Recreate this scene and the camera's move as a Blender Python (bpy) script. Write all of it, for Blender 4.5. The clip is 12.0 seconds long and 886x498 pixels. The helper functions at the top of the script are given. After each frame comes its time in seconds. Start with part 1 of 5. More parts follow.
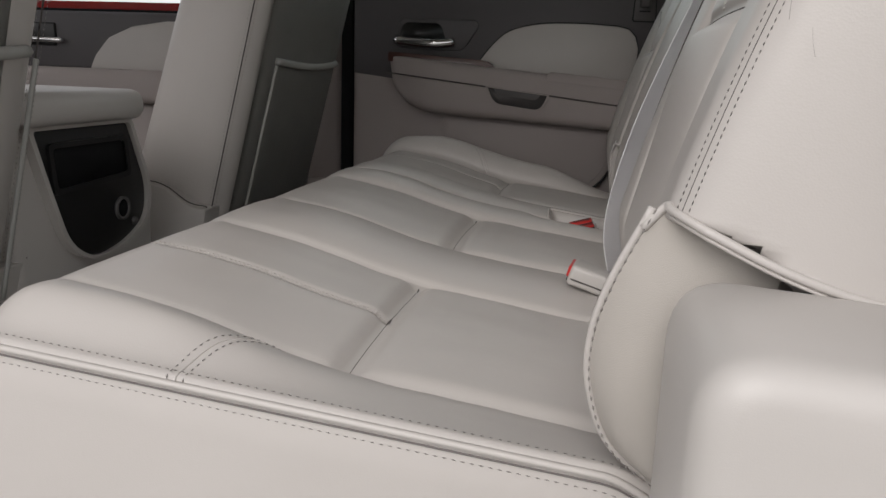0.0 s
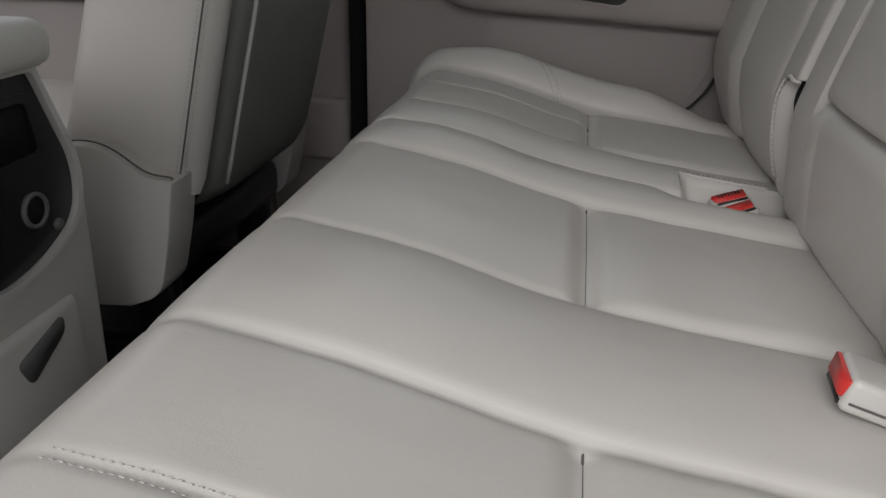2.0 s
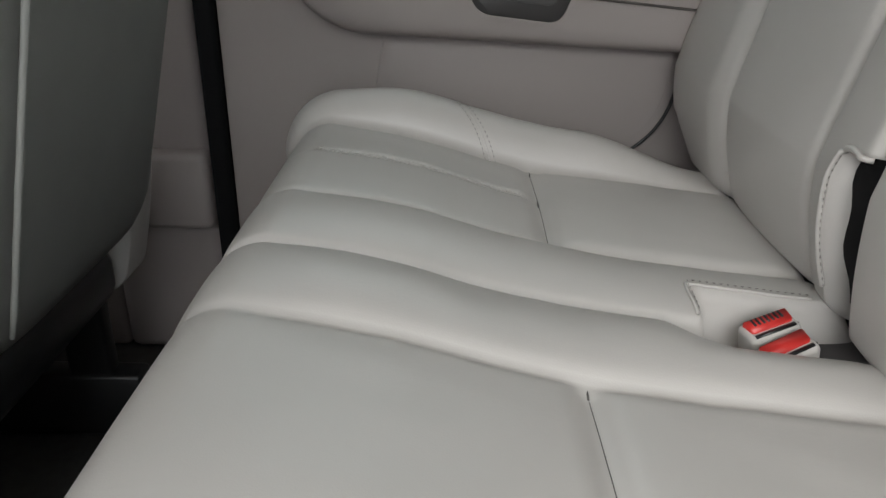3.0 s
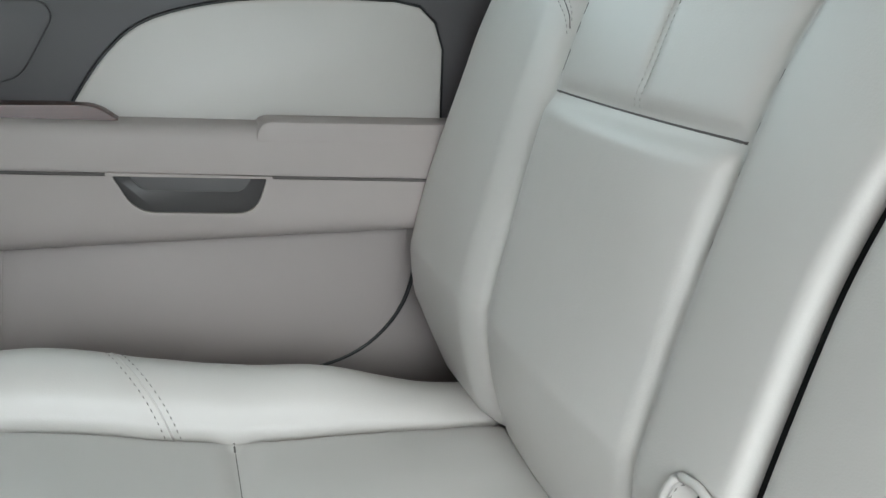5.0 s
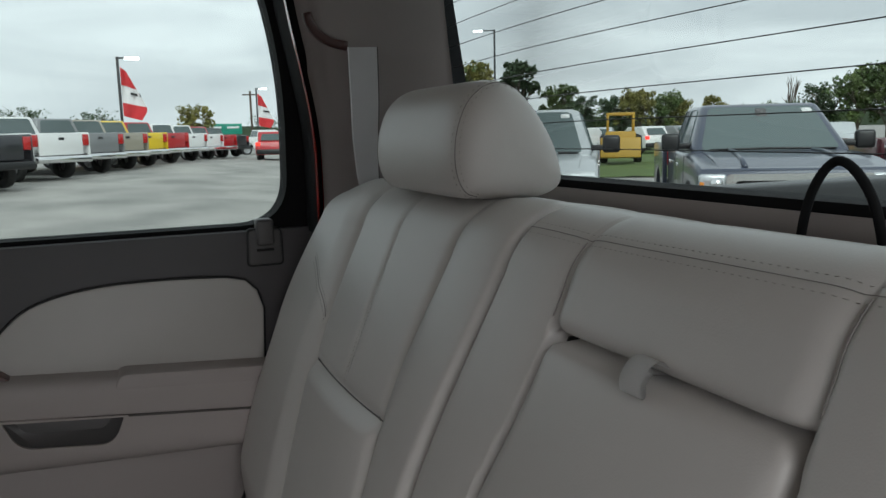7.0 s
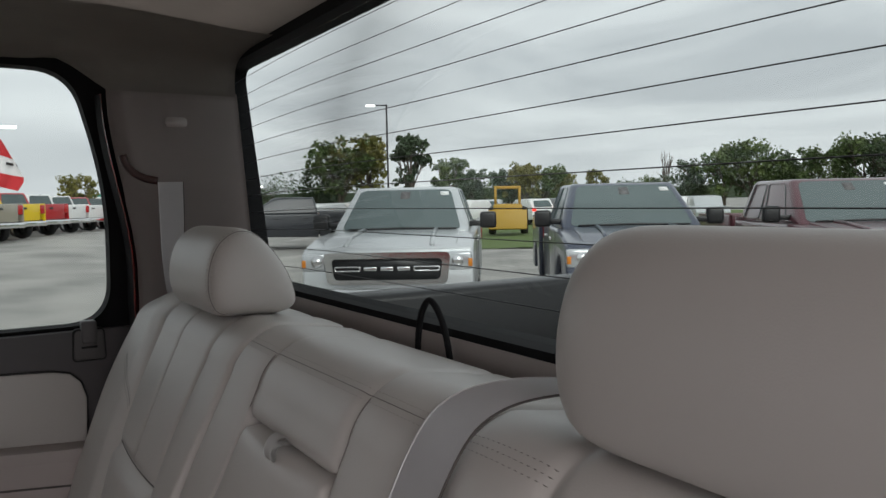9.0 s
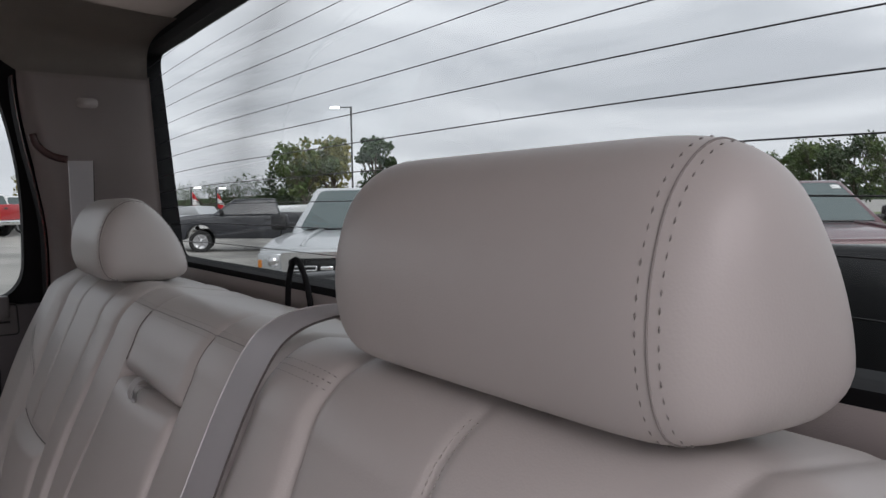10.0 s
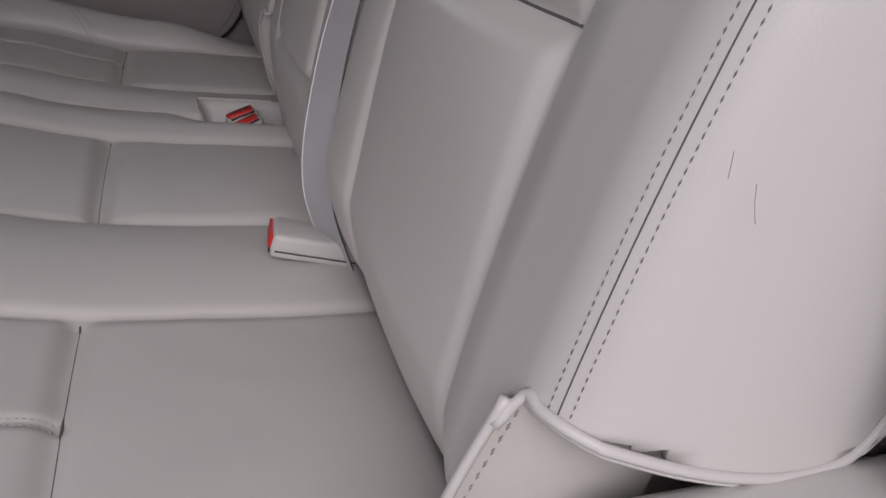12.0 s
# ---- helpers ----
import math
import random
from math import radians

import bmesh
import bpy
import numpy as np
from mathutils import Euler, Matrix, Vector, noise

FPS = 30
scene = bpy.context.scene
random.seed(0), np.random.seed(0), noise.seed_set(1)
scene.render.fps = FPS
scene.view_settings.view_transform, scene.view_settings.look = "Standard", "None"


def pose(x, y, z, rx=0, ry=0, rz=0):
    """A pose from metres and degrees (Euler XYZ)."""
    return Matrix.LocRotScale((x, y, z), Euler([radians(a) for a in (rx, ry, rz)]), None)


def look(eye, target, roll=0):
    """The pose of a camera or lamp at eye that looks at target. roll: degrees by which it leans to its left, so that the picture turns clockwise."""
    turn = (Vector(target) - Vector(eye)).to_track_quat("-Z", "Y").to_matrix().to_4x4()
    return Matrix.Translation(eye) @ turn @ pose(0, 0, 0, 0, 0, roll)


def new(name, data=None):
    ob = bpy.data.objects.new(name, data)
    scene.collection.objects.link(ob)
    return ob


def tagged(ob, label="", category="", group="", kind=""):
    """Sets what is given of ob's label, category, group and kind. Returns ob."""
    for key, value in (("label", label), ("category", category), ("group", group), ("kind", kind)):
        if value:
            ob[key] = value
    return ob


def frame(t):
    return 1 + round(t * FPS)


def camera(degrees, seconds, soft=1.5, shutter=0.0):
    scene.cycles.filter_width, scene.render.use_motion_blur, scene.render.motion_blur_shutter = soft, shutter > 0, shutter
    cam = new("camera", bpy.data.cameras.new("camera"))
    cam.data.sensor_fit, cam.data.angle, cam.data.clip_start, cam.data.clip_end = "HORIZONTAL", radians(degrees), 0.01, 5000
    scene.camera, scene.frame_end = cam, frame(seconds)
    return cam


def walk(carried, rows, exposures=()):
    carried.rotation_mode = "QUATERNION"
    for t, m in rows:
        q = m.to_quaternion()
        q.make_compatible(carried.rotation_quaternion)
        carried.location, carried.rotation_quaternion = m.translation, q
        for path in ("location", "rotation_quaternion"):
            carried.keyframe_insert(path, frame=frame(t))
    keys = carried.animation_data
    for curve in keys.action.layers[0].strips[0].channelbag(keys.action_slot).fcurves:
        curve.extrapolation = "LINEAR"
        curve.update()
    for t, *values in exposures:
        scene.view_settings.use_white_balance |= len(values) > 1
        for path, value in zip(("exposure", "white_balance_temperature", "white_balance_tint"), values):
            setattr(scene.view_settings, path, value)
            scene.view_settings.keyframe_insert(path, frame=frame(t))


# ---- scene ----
cam = camera(59.0, 12.0)
PATH = [
    (0, (-0.050, -1.086, 0.735), (-0.410, 0.829, 0.288), 2.1),
    (0.5, (-0.095, -1.037, 0.749), (-0.446, 0.840, 0.158), 1.4),
    (1, (-0.144, -0.916, 0.765), (-0.468, 0.935, 0.084), 1.3),
    (1.5, (-0.187, -0.793, 0.765), (-0.494, 1.044, 0.040), 1.6),
    (2, (-0.247, -0.654, 0.775), (-0.548, 1.166, 0.005), 1.3),
    (2.5, (-0.295, -0.475, 0.786), (-0.552, 1.318, -0.059), -0.0),
    (3, (-0.315, -0.303, 0.794), (-0.341, 1.525, -0.016), 0.4),
    (3.2, (-0.318, -0.259, 0.789), (-0.231, 1.599, 0.053), 0.3),
    (4.8, (-0.228, 0.012, 0.848), (0.250, 1.823, 0.135), -0.8),
    (5, (-0.238, -0.004, 0.865), (0.360, 1.793, 0.212), -0.3),
    (5.5, (-0.235, -0.055, 0.913), (0.446, 1.738, 0.347), -1.0),
    (6, (-0.213, -0.13, 0.955), (0.47, 1.683, 0.46), -1.5),
    (6.5, (-0.191, -0.208, 0.992), (0.539, 1.615, 0.61), -1.9),
    (7, (-0.174, -0.305, 1.038), (0.621, 1.506, 0.74), -1.4),
    (7.5, (-0.156, -0.373, 1.064), (0.698, 1.421, 0.835), -1.3),
    (7.7, (-0.153, -0.401, 1.076), (0.738, 1.378, 0.867), -1.4),
    (9.5, (-0.104, -0.664, 1.111), (0.978, 1.015, 0.996), -1.0),
    (10, (-0.077, -0.711, 1.071), (1.038, 0.946, 0.950), -0.9),
    (10.25, (-0.082, -0.743, 1.034), (1.022, 0.921, 0.893), -0.7),
    (10.5, (-0.090, -0.782, 0.993), (0.984, 0.890, 0.754), -0.2),
    (10.75, (-0.100, -0.818, 0.963), (0.879, 0.884, 0.569), 0.7),
    (11, (-0.099, -0.842, 0.943), (0.707, 0.905, 0.394), 0.8),
    (11.5, (-0.107, -0.859, 0.899), (0.531, 0.877, 0.137), 1.2),
    (12, (-0.113, -0.856, 0.856), (0.430, 0.816, -0.097), 1.6),
]
EXPOSURES = [(0, 1.0, 6650, 12), (1.5, 1.15, 6450, 10), (3, 2.1, 6300, 6), (5, 2.95, 5950, 1), (6, 2.15, 6000, 3), (7, 1.1, 6250, 8), (9.5, 0.95, 6550, 18), (10.5, 1.1, 6350, 24), (11.5, 1.0, 6300, 23), (12, 0.92, 6300, 19)]
walk(cam, [(t, look(eye, target, roll)) for t, eye, target, roll in PATH], EXPOSURES)

# ---- light ----
world = bpy.data.worlds.new("world")
scene.world = world
world.use_nodes = True
wn, wl = world.node_tree.nodes, world.node_tree.links
wn.clear()
sky = wn.new("ShaderNodeTexSky")
sky.sky_type = "NISHITA"
sky.sun_disc = False
sky.sun_elevation, sky.sun_rotation = radians(36), radians(191)
sky.dust_density = 4.0
clouds = wn.new("ShaderNodeTexNoise")
clouds.inputs["Scale"].default_value = 2.6
sky_co, sky_map = wn.new("ShaderNodeTexCoord"), wn.new("ShaderNodeMapping")
sky_map.inputs["Scale"].default_value = (1.0, 1.0, 4.5)
wl.new(sky_co.outputs["Generated"], sky_map.inputs["Vector"])
wl.new(sky_map.outputs["Vector"], clouds.inputs["Vector"])
clouds.inputs["Detail"].default_value = 5.0
clouds.inputs["Distortion"].default_value = 0.6
ramp = wn.new("ShaderNodeValToRGB")
ramp.color_ramp.elements[0].position, ramp.color_ramp.elements[1].position = 0.3, 0.7
ramp.color_ramp.elements[0].color = (6.6, 6.8, 7.2, 1)
ramp.color_ramp.elements[1].color = (11.2, 11.3, 11.6, 1)
mixer = wn.new("ShaderNodeMix")
mixer.data_type = "RGBA"
mixer.inputs[0].default_value = 0.93
bg = wn.new("ShaderNodeBackground")
bg.inputs["Strength"].default_value = 0.05
out = wn.new("ShaderNodeOutputWorld")
wl.new(clouds.outputs["Fac"], ramp.inputs["Fac"])
wl.new(sky.outputs["Color"], mixer.inputs[6])
wl.new(ramp.outputs["Color"], mixer.inputs[7])
wl.new(mixer.outputs[2], bg.inputs["Color"])
wl.new(bg.outputs["Background"], out.inputs["Surface"])
sun_data = bpy.data.lights.new("sun", "SUN")
sun_data.energy, sun_data.angle, sun_data.color = 0.85, radians(45), (1.0, 0.985, 0.97)
sun = new("sun", sun_data)
sun.matrix_world = look((-1.1, -5.8, 4.3), (0, 0, 0))


# ---- materials ----
def material(name, colour, rough=0.5, metal=0.0, second=None, scale=20.0, amount=0.5, bump=0.0, bump_scale=300.0,
             coat=0.0, detail=4.0, spec=0.5, voronoi=False, emit=0.0, wrinkle=0.0):
    """A surface with a slow drift of colour at one scale and a fine relief at another."""
    m = bpy.data.materials.new(name)
    m.use_nodes = True
    n, l = m.node_tree.nodes, m.node_tree.links
    b = n["Principled BSDF"]
    b.inputs["Roughness"].default_value, b.inputs["Metallic"].default_value = rough, metal
    b.inputs["Specular IOR Level"].default_value = spec
    b.inputs["Coat Weight"].default_value = coat
    co = n.new("ShaderNodeTexCoord")
    if second is None:
        second = tuple(c * 0.88 for c in colour)
    no = n.new("ShaderNodeTexNoise")
    no.inputs["Scale"].default_value, no.inputs["Detail"].default_value = scale, detail
    l.new(co.outputs["Object"], no.inputs["Vector"])
    mx = n.new("ShaderNodeMix")
    mx.data_type = "RGBA"
    mr = n.new("ShaderNodeMapRange")
    mr.inputs["From Min"].default_value, mr.inputs["From Max"].default_value = 0.3, 0.7
    mr.inputs["To Max"].default_value = amount
    l.new(no.outputs["Fac"], mr.inputs["Value"])
    l.new(mr.outputs["Result"], mx.inputs[0])
    mx.inputs[6].default_value, mx.inputs[7].default_value = (*colour, 1), (*second, 1)
    l.new(mx.outputs[2], b.inputs["Base Color"])
    if bump:
        fine = n.new("ShaderNodeTexVoronoi" if voronoi else "ShaderNodeTexNoise")
        fine.inputs["Scale"].default_value = bump_scale
        l.new(co.outputs["Object"], fine.inputs["Vector"])
        bp = n.new("ShaderNodeBump")
        bp.inputs["Strength"].default_value, bp.inputs["Distance"].default_value = bump, 0.001
        l.new(fine.outputs["Distance" if voronoi else "Fac"], bp.inputs["Height"])
        l.new(bp.outputs["Normal"], b.inputs["Normal"])
        if wrinkle:
            stretch, crease, wave = n.new("ShaderNodeMapping"), n.new("ShaderNodeTexNoise"), n.new("ShaderNodeBump")
            stretch.inputs["Scale"].default_value = (1.0, 1.7, 0.8)
            crease.inputs["Scale"].default_value, crease.inputs["Detail"].default_value = 42.0, 5.0
            crease.inputs["Distortion"].default_value = 0.8
            wave.inputs["Strength"].default_value, wave.inputs["Distance"].default_value = wrinkle, 0.004
            l.new(co.outputs["Object"], stretch.inputs["Vector"])
            l.new(stretch.outputs["Vector"], crease.inputs["Vector"])
            l.new(crease.outputs["Fac"], wave.inputs["Height"])
            l.new(wave.outputs["Normal"], bp.inputs["Normal"])
    if emit:
        b.inputs["Emission Color"].default_value = (*colour, 1)
        b.inputs["Emission Strength"].default_value = emit
    return m


def glass(name, tint=(0.9, 0.95, 0.93), mix=0.9):
    m = bpy.data.materials.new(name)
    m.use_nodes = True
    n, l = m.node_tree.nodes, m.node_tree.links
    n.clear()
    tr, gl = n.new("ShaderNodeBsdfTransparent"), n.new("ShaderNodeBsdfGlossy")
    tr.inputs["Color"].default_value = (*tint, 1)
    gl.inputs["Roughness"].default_value = 0.02
    lw, ms, o = n.new("ShaderNodeLayerWeight"), n.new("ShaderNodeMixShader"), n.new("ShaderNodeOutputMaterial")
    pw, sc = n.new("ShaderNodeMath"), n.new("ShaderNodeMath")
    pw.operation, pw.inputs[1].default_value = "POWER", 4.0
    sc.operation, sc.inputs[1].default_value, sc.inputs[2].default_value = "MULTIPLY_ADD", 0.4, 0.025
    l.new(lw.outputs["Facing"], pw.inputs[0])
    l.new(pw.outputs["Value"], sc.inputs[0])
    l.new(sc.outputs["Value"], ms.inputs[0])
    l.new(tr.outputs["BSDF"], ms.inputs[1])
    l.new(gl.outputs["BSDF"], ms.inputs[2])
    l.new(ms.outputs["Shader"], o.inputs["Surface"])
    return m


LEATHER = material("leather", (0.55, 0.52, 0.495), 0.38, second=(0.50, 0.473, 0.447), scale=7, bump=0.06, bump_scale=800, voronoi=True, wrinkle=0.045)
# Near-black tone that stands for the shade down in seams, grooves and joints.
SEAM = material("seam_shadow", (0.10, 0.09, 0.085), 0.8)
STITCH = material("dark_stitch", (0.27, 0.25, 0.235), 0.7)
STITCH_DARK = material("bolster_stitch", (0.17, 0.155, 0.148), 0.7)
SCUFF = material("scuffed_leather", (0.36, 0.335, 0.32), 0.6)
PALETHREAD = material("pale_thread", (0.50, 0.47, 0.44), 0.7, bump=0.2)
THREAD = material("thread", (0.42, 0.39, 0.36), 0.7, bump=0.2)
FABRIC = material("woven_fabric", (0.46, 0.43, 0.395), 0.9, bump=0.25, bump_scale=1500)
PAPERWHITE = material("strap_webbing", (0.78, 0.77, 0.76), 0.4, bump=0.3, bump_scale=700)
WEB = material("belt_webbing", (0.74, 0.73, 0.74), 0.32, bump=0.04, bump_scale=700)
TRIM = material("beige_trim", (0.385, 0.342, 0.325), 0.55, second=(0.35, 0.312, 0.30), scale=5, bump=0.15, bump_scale=1200)
PALE = material("pale_plastic", (0.55, 0.525, 0.50), 0.38, scale=5, bump=0.08, bump_scale=1200)
DARK = material("dark_trim", (0.10, 0.094, 0.098), 0.5, scale=6, bump=0.2, bump_scale=1200)
LATCHGREY = material("grey_plastic", (0.11, 0.105, 0.105), 0.45, bump=0.1)
BLACK = material("black_plastic", (0.012, 0.012, 0.013), 0.35, bump=0.05)
# Besides rubber parts, fills the seat gaps to stand for their shade.
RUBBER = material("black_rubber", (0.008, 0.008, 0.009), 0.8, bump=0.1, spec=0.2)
CHROME = material("chrome", (0.78, 0.78, 0.78), 0.12, 1.0, scale=3, amount=0.2)
WOOD = material("dark_wood", (0.075, 0.024, 0.016), 0.35, second=(0.04, 0.012, 0.01), scale=30, coat=0.15)
RED = material("red_plastic", (0.62, 0.035, 0.03), 0.35)
CARPET = material("grey_carpet", (0.10, 0.098, 0.092), 1.0, second=(0.05, 0.049, 0.046), scale=60, bump=1.0, bump_scale=900)
LINER = material("headliner_cloth", (0.34, 0.315, 0.285), 0.95, bump=0.3, bump_scale=1500)
GLASS = glass("window_glass")
REDPAINT = material("red_paint", (0.35, 0.015, 0.012), 0.25, coat=0.8)


# ---- building blocks ----
def mesh_of(name, bm, mat, smooth=True):
    me = bpy.data.meshes.new(name)
    bm.normal_update()
    bm.to_mesh(me)
    bm.free()
    me.materials.append(mat)
    if smooth:
        me.polygons.foreach_set("use_smooth", [True] * len(me.polygons))
    return me


def thing(name, label, category, group="", kind="", at=None):
    ob = new(name)
    if at is not None:
        ob.matrix_world = at
    return tagged(ob, label, category, group, kind)


def part(name, bm, mat, parent, label="", smooth=True, sharp=None, kind=""):
    ob = new(name, mesh_of(name, bm, mat, smooth))
    ob.parent = parent
    if sharp:
        ob.data.set_sharp_from_angle(angle=radians(sharp))
    return tagged(ob, label, kind=kind)


def stitches(bm, mat, parent):
    return part("stitching", bm, mat, parent, kind="stuff")


def single(name, bm, mat, label, category, group="", kind="", smooth=True, sharp=None):
    ob = new(name, mesh_of(name, bm, mat, smooth))
    if sharp:
        ob.data.set_sharp_from_angle(angle=radians(sharp))
    return tagged(ob, label, category, group, kind)


def surf(nu, nv, f, close_u=False, close_v=False):
    """A sheet of nu x nv points f(i, j)."""
    bm = bmesh.new()
    v = [[bm.verts.new(f(i, j)) for j in range(nv)] for i in range(nu)]
    for i in range(nu if close_u else nu - 1):
        for j in range(nv if close_v else nv - 1):
            a, b = (i + 1) % nu, (j + 1) % nv
            bm.faces.new((v[i][j], v[a][j], v[a][b], v[i][b]))
    return bm


def tube(points, r, sides=6, flat=None):
    """A rod along points; flat=(wide, thick) makes a strap with a rectangular section lying across `wide` axis."""
    pts = [Vector(p) for p in points]
    bm = bmesh.new()
    rings = []
    up = Vector((0.13, 0.21, 1)).normalized()
    for k, p in enumerate(pts):
        d = (pts[min(k + 1, len(pts) - 1)] - pts[max(k - 1, 0)]).normalized()
        s = d.cross(up)
        if s.length < 0.1:
            s = d.cross(Vector((1, 0, 0)))
        s.normalize()
        up = s.cross(d)
        rings.append([bm.verts.new(p + r * (math.cos(a) * s + math.sin(a) * up)) for a in (2 * math.pi * q / sides for q in range(sides))])
    for a, b in zip(rings, rings[1:]):
        for q in range(sides):
            bm.faces.new((a[q], a[(q + 1) % sides], b[(q + 1) % sides], b[q]))
    bm.faces.new(rings[0][::-1])
    bm.faces.new(rings[-1])
    return bm


def box(x0, x1, y0, y1, z0, z1, bevel=0.0, seg=2, bm=None):
    bm = bm or bmesh.new()
    made = bmesh.ops.create_cube(bm, size=1.0, matrix=Matrix.LocRotScale(((x0 + x1) / 2, (y0 + y1) / 2, (z0 + z1) / 2), None, (x1 - x0, y1 - y0, z1 - z0)))
    if bevel:
        edges = list({e for v in made["verts"] for e in v.link_edges})
        bmesh.ops.bevel(bm, geom=edges, offset=bevel, segments=seg, profile=0.5, affect="EDGES")
    return bm


def prism(pts, axis, a, b, bevel=0.0, seg=2):
    """An outline of (u, v) pairs drawn out from a to b along an axis (u, v are the other two axes in order)."""
    def place(u, v, w):
        return {"x": (w, u, v), "y": (u, w, v), "z": (u, v, w)}[axis]
    bm = bmesh.new()
    lo = [bm.verts.new(place(u, v, a)) for u, v in pts]
    hi = [bm.verts.new(place(u, v, b)) for u, v in pts]
    n = len(pts)
    bm.faces.new(lo)
    top = bm.faces.new(hi[::-1])
    for k in range(n):
        bm.faces.new((lo[(k + 1) % n], lo[k], hi[k], hi[(k + 1) % n]))
    bmesh.ops.recalc_face_normals(bm, faces=bm.faces)
    if bevel:
        es = [e for f in bm.faces if len(f.verts) == n and n != 4 or False for e in f.edges] or list(bm.edges)
        bmesh.ops.bevel(bm, geom=list(set(es)), offset=bevel, segments=seg, profile=0.5, affect="EDGES", clamp_overlap=True)
    return bm


def ring(outer, inner, axis, a, b):
    """A frame between two outlines with as many points each, drawn out from a to b."""
    def place(u, v, w):
        return {"x": (w, u, v), "y": (u, w, v), "z": (u, v, w)}[axis]
    bm = bmesh.new()
    n = len(outer)
    q = [[bm.verts.new(place(u, v, w)) for u, v in line] for line in (outer, inner) for w in (a, b)]
    oa, ob, ia, ib = q
    for k in range(n):
        j = (k + 1) % n
        for f in ((oa[k], oa[j], ia[j], ia[k]), (ob[j], ob[k], ib[k], ib[j]), (oa[j], oa[k], ob[k], ob[j]), (ia[k], ia[j], ib[j], ib[k])):
            bm.faces.new(f)
    bmesh.ops.recalc_face_normals(bm, faces=bm.faces)
    return bm


def rounded(pts, radii, seg=6):
    """An outline with its corners rounded."""
    n, done = len(pts), []
    radii = radii if isinstance(radii, (list, tuple)) else [radii] * n
    for k in range(n):
        p, a, b = Vector(pts[k]), Vector(pts[k - 1]), Vector(pts[(k + 1) % n])
        r = min(radii[k], 0.49 * (a - p).length, 0.49 * (b - p).length)
        if r <= 0:
            done.append(tuple(p))
            continue
        s, e = p + (a - p).normalized() * r, p + (b - p).normalized() * r
        for q in range(seg + 1):
            t = q / seg
            done.append(tuple((1 - t) ** 2 * s + 2 * t * (1 - t) * p + t * t * e))
    return done


def smooth(a, b, x):
    t = min(1.0, max(0.0, (x - a) / (b - a)))
    return t * t * (3 - 2 * t)


def catmull(pts, n):
    """n points on a smooth line through pts."""
    p = [Vector(q) for q in pts]
    p = [2 * p[0] - p[1]] + p + [2 * p[-1] - p[-2]]
    res = []
    for k in range(n):
        t = k / (n - 1) * (len(pts) - 1)
        i = min(int(t), len(pts) - 2)
        f = t - i
        a, b, c, d = p[i:i + 4]
        res.append(0.5 * ((2 * b) + (c - a) * f + (2 * a - 5 * b + 4 * c - d) * f * f + (3 * b - a - 3 * c + d) * f ** 3))
    return res


def stitch_row(points, gap=0.0055, length=0.0036, r=0.0006, bm=None):
    """Short threads one after the other along a line, each a small six-sided bead."""
    bm = bm or bmesh.new()
    pts = [Vector(p) for p in points]
    run, nxt = 0.0, gap / 2
    for a, b in zip(pts, pts[1:]):
        d = b - a
        ln = d.length
        if ln < 1e-6:
            continue
        d.normalize()
        s = d.cross(Vector((0.3, 0.2, 1))).normalized()
        u = s.cross(d)
        while nxt < run + ln:
            c = a + d * (nxt - run)
            e0, e1 = bm.verts.new(c - d * length / 2), bm.verts.new(c + d * length / 2)
            mid = [bm.verts.new(c + r * (math.cos(q) * s + math.sin(q) * u)) for q in (0, 1.571, 3.142, 4.712)]
            for q in range(4):
                bm.faces.new((e0, mid[(q + 1) % 4], mid[q]))
                bm.faces.new((e1, mid[q], mid[(q + 1) % 4]))
            nxt += gap
        run += ln
    return bm


# ---- the rear bench ----
bench = thing("rear_bench_seat", "light grey leather rear bench seat with split cushion and folding armrest", "seat")
CUSH = dict(near=(-0.630, 0.236), far=(0.244, 0.668))
CROSS = -0.226


SLOPE = catmull([(-0.60, 0, 0.585), (-0.46, 0, 0.560), (-0.36, 0, 0.541), (-0.28, 0, 0.518), (-0.20, 0, 0.500), (-0.10, 0, 0.486), (0.0, 0, 0.474), (0.1, 0, 0.465)], 120)
SLOPE_X, SLOPE_Z = [p.x for p in SLOPE], [p.z for p in SLOPE]


def base_z(x):
    return float(np.interp(x, SLOPE_X, SLOPE_Z))


def dip(d, w):
    return math.exp(-(d / w) ** 2)


def pillow(y, a, b):
    t = (y - a) / (b - a)
    return 0.0 if t <= 0 or t >= 1 else (4 * t * (1 - t)) ** 0.6


LINES = {"near": (-0.545, -0.277, -0.103, 0.134), "far": (0.356, 0.586)}
MIDS = {"near": -0.410, "far": 0.472}
PANELS = {"near": ((-0.545, -0.277), (-0.103, 0.134)), "far": ((0.356, 0.586),)}


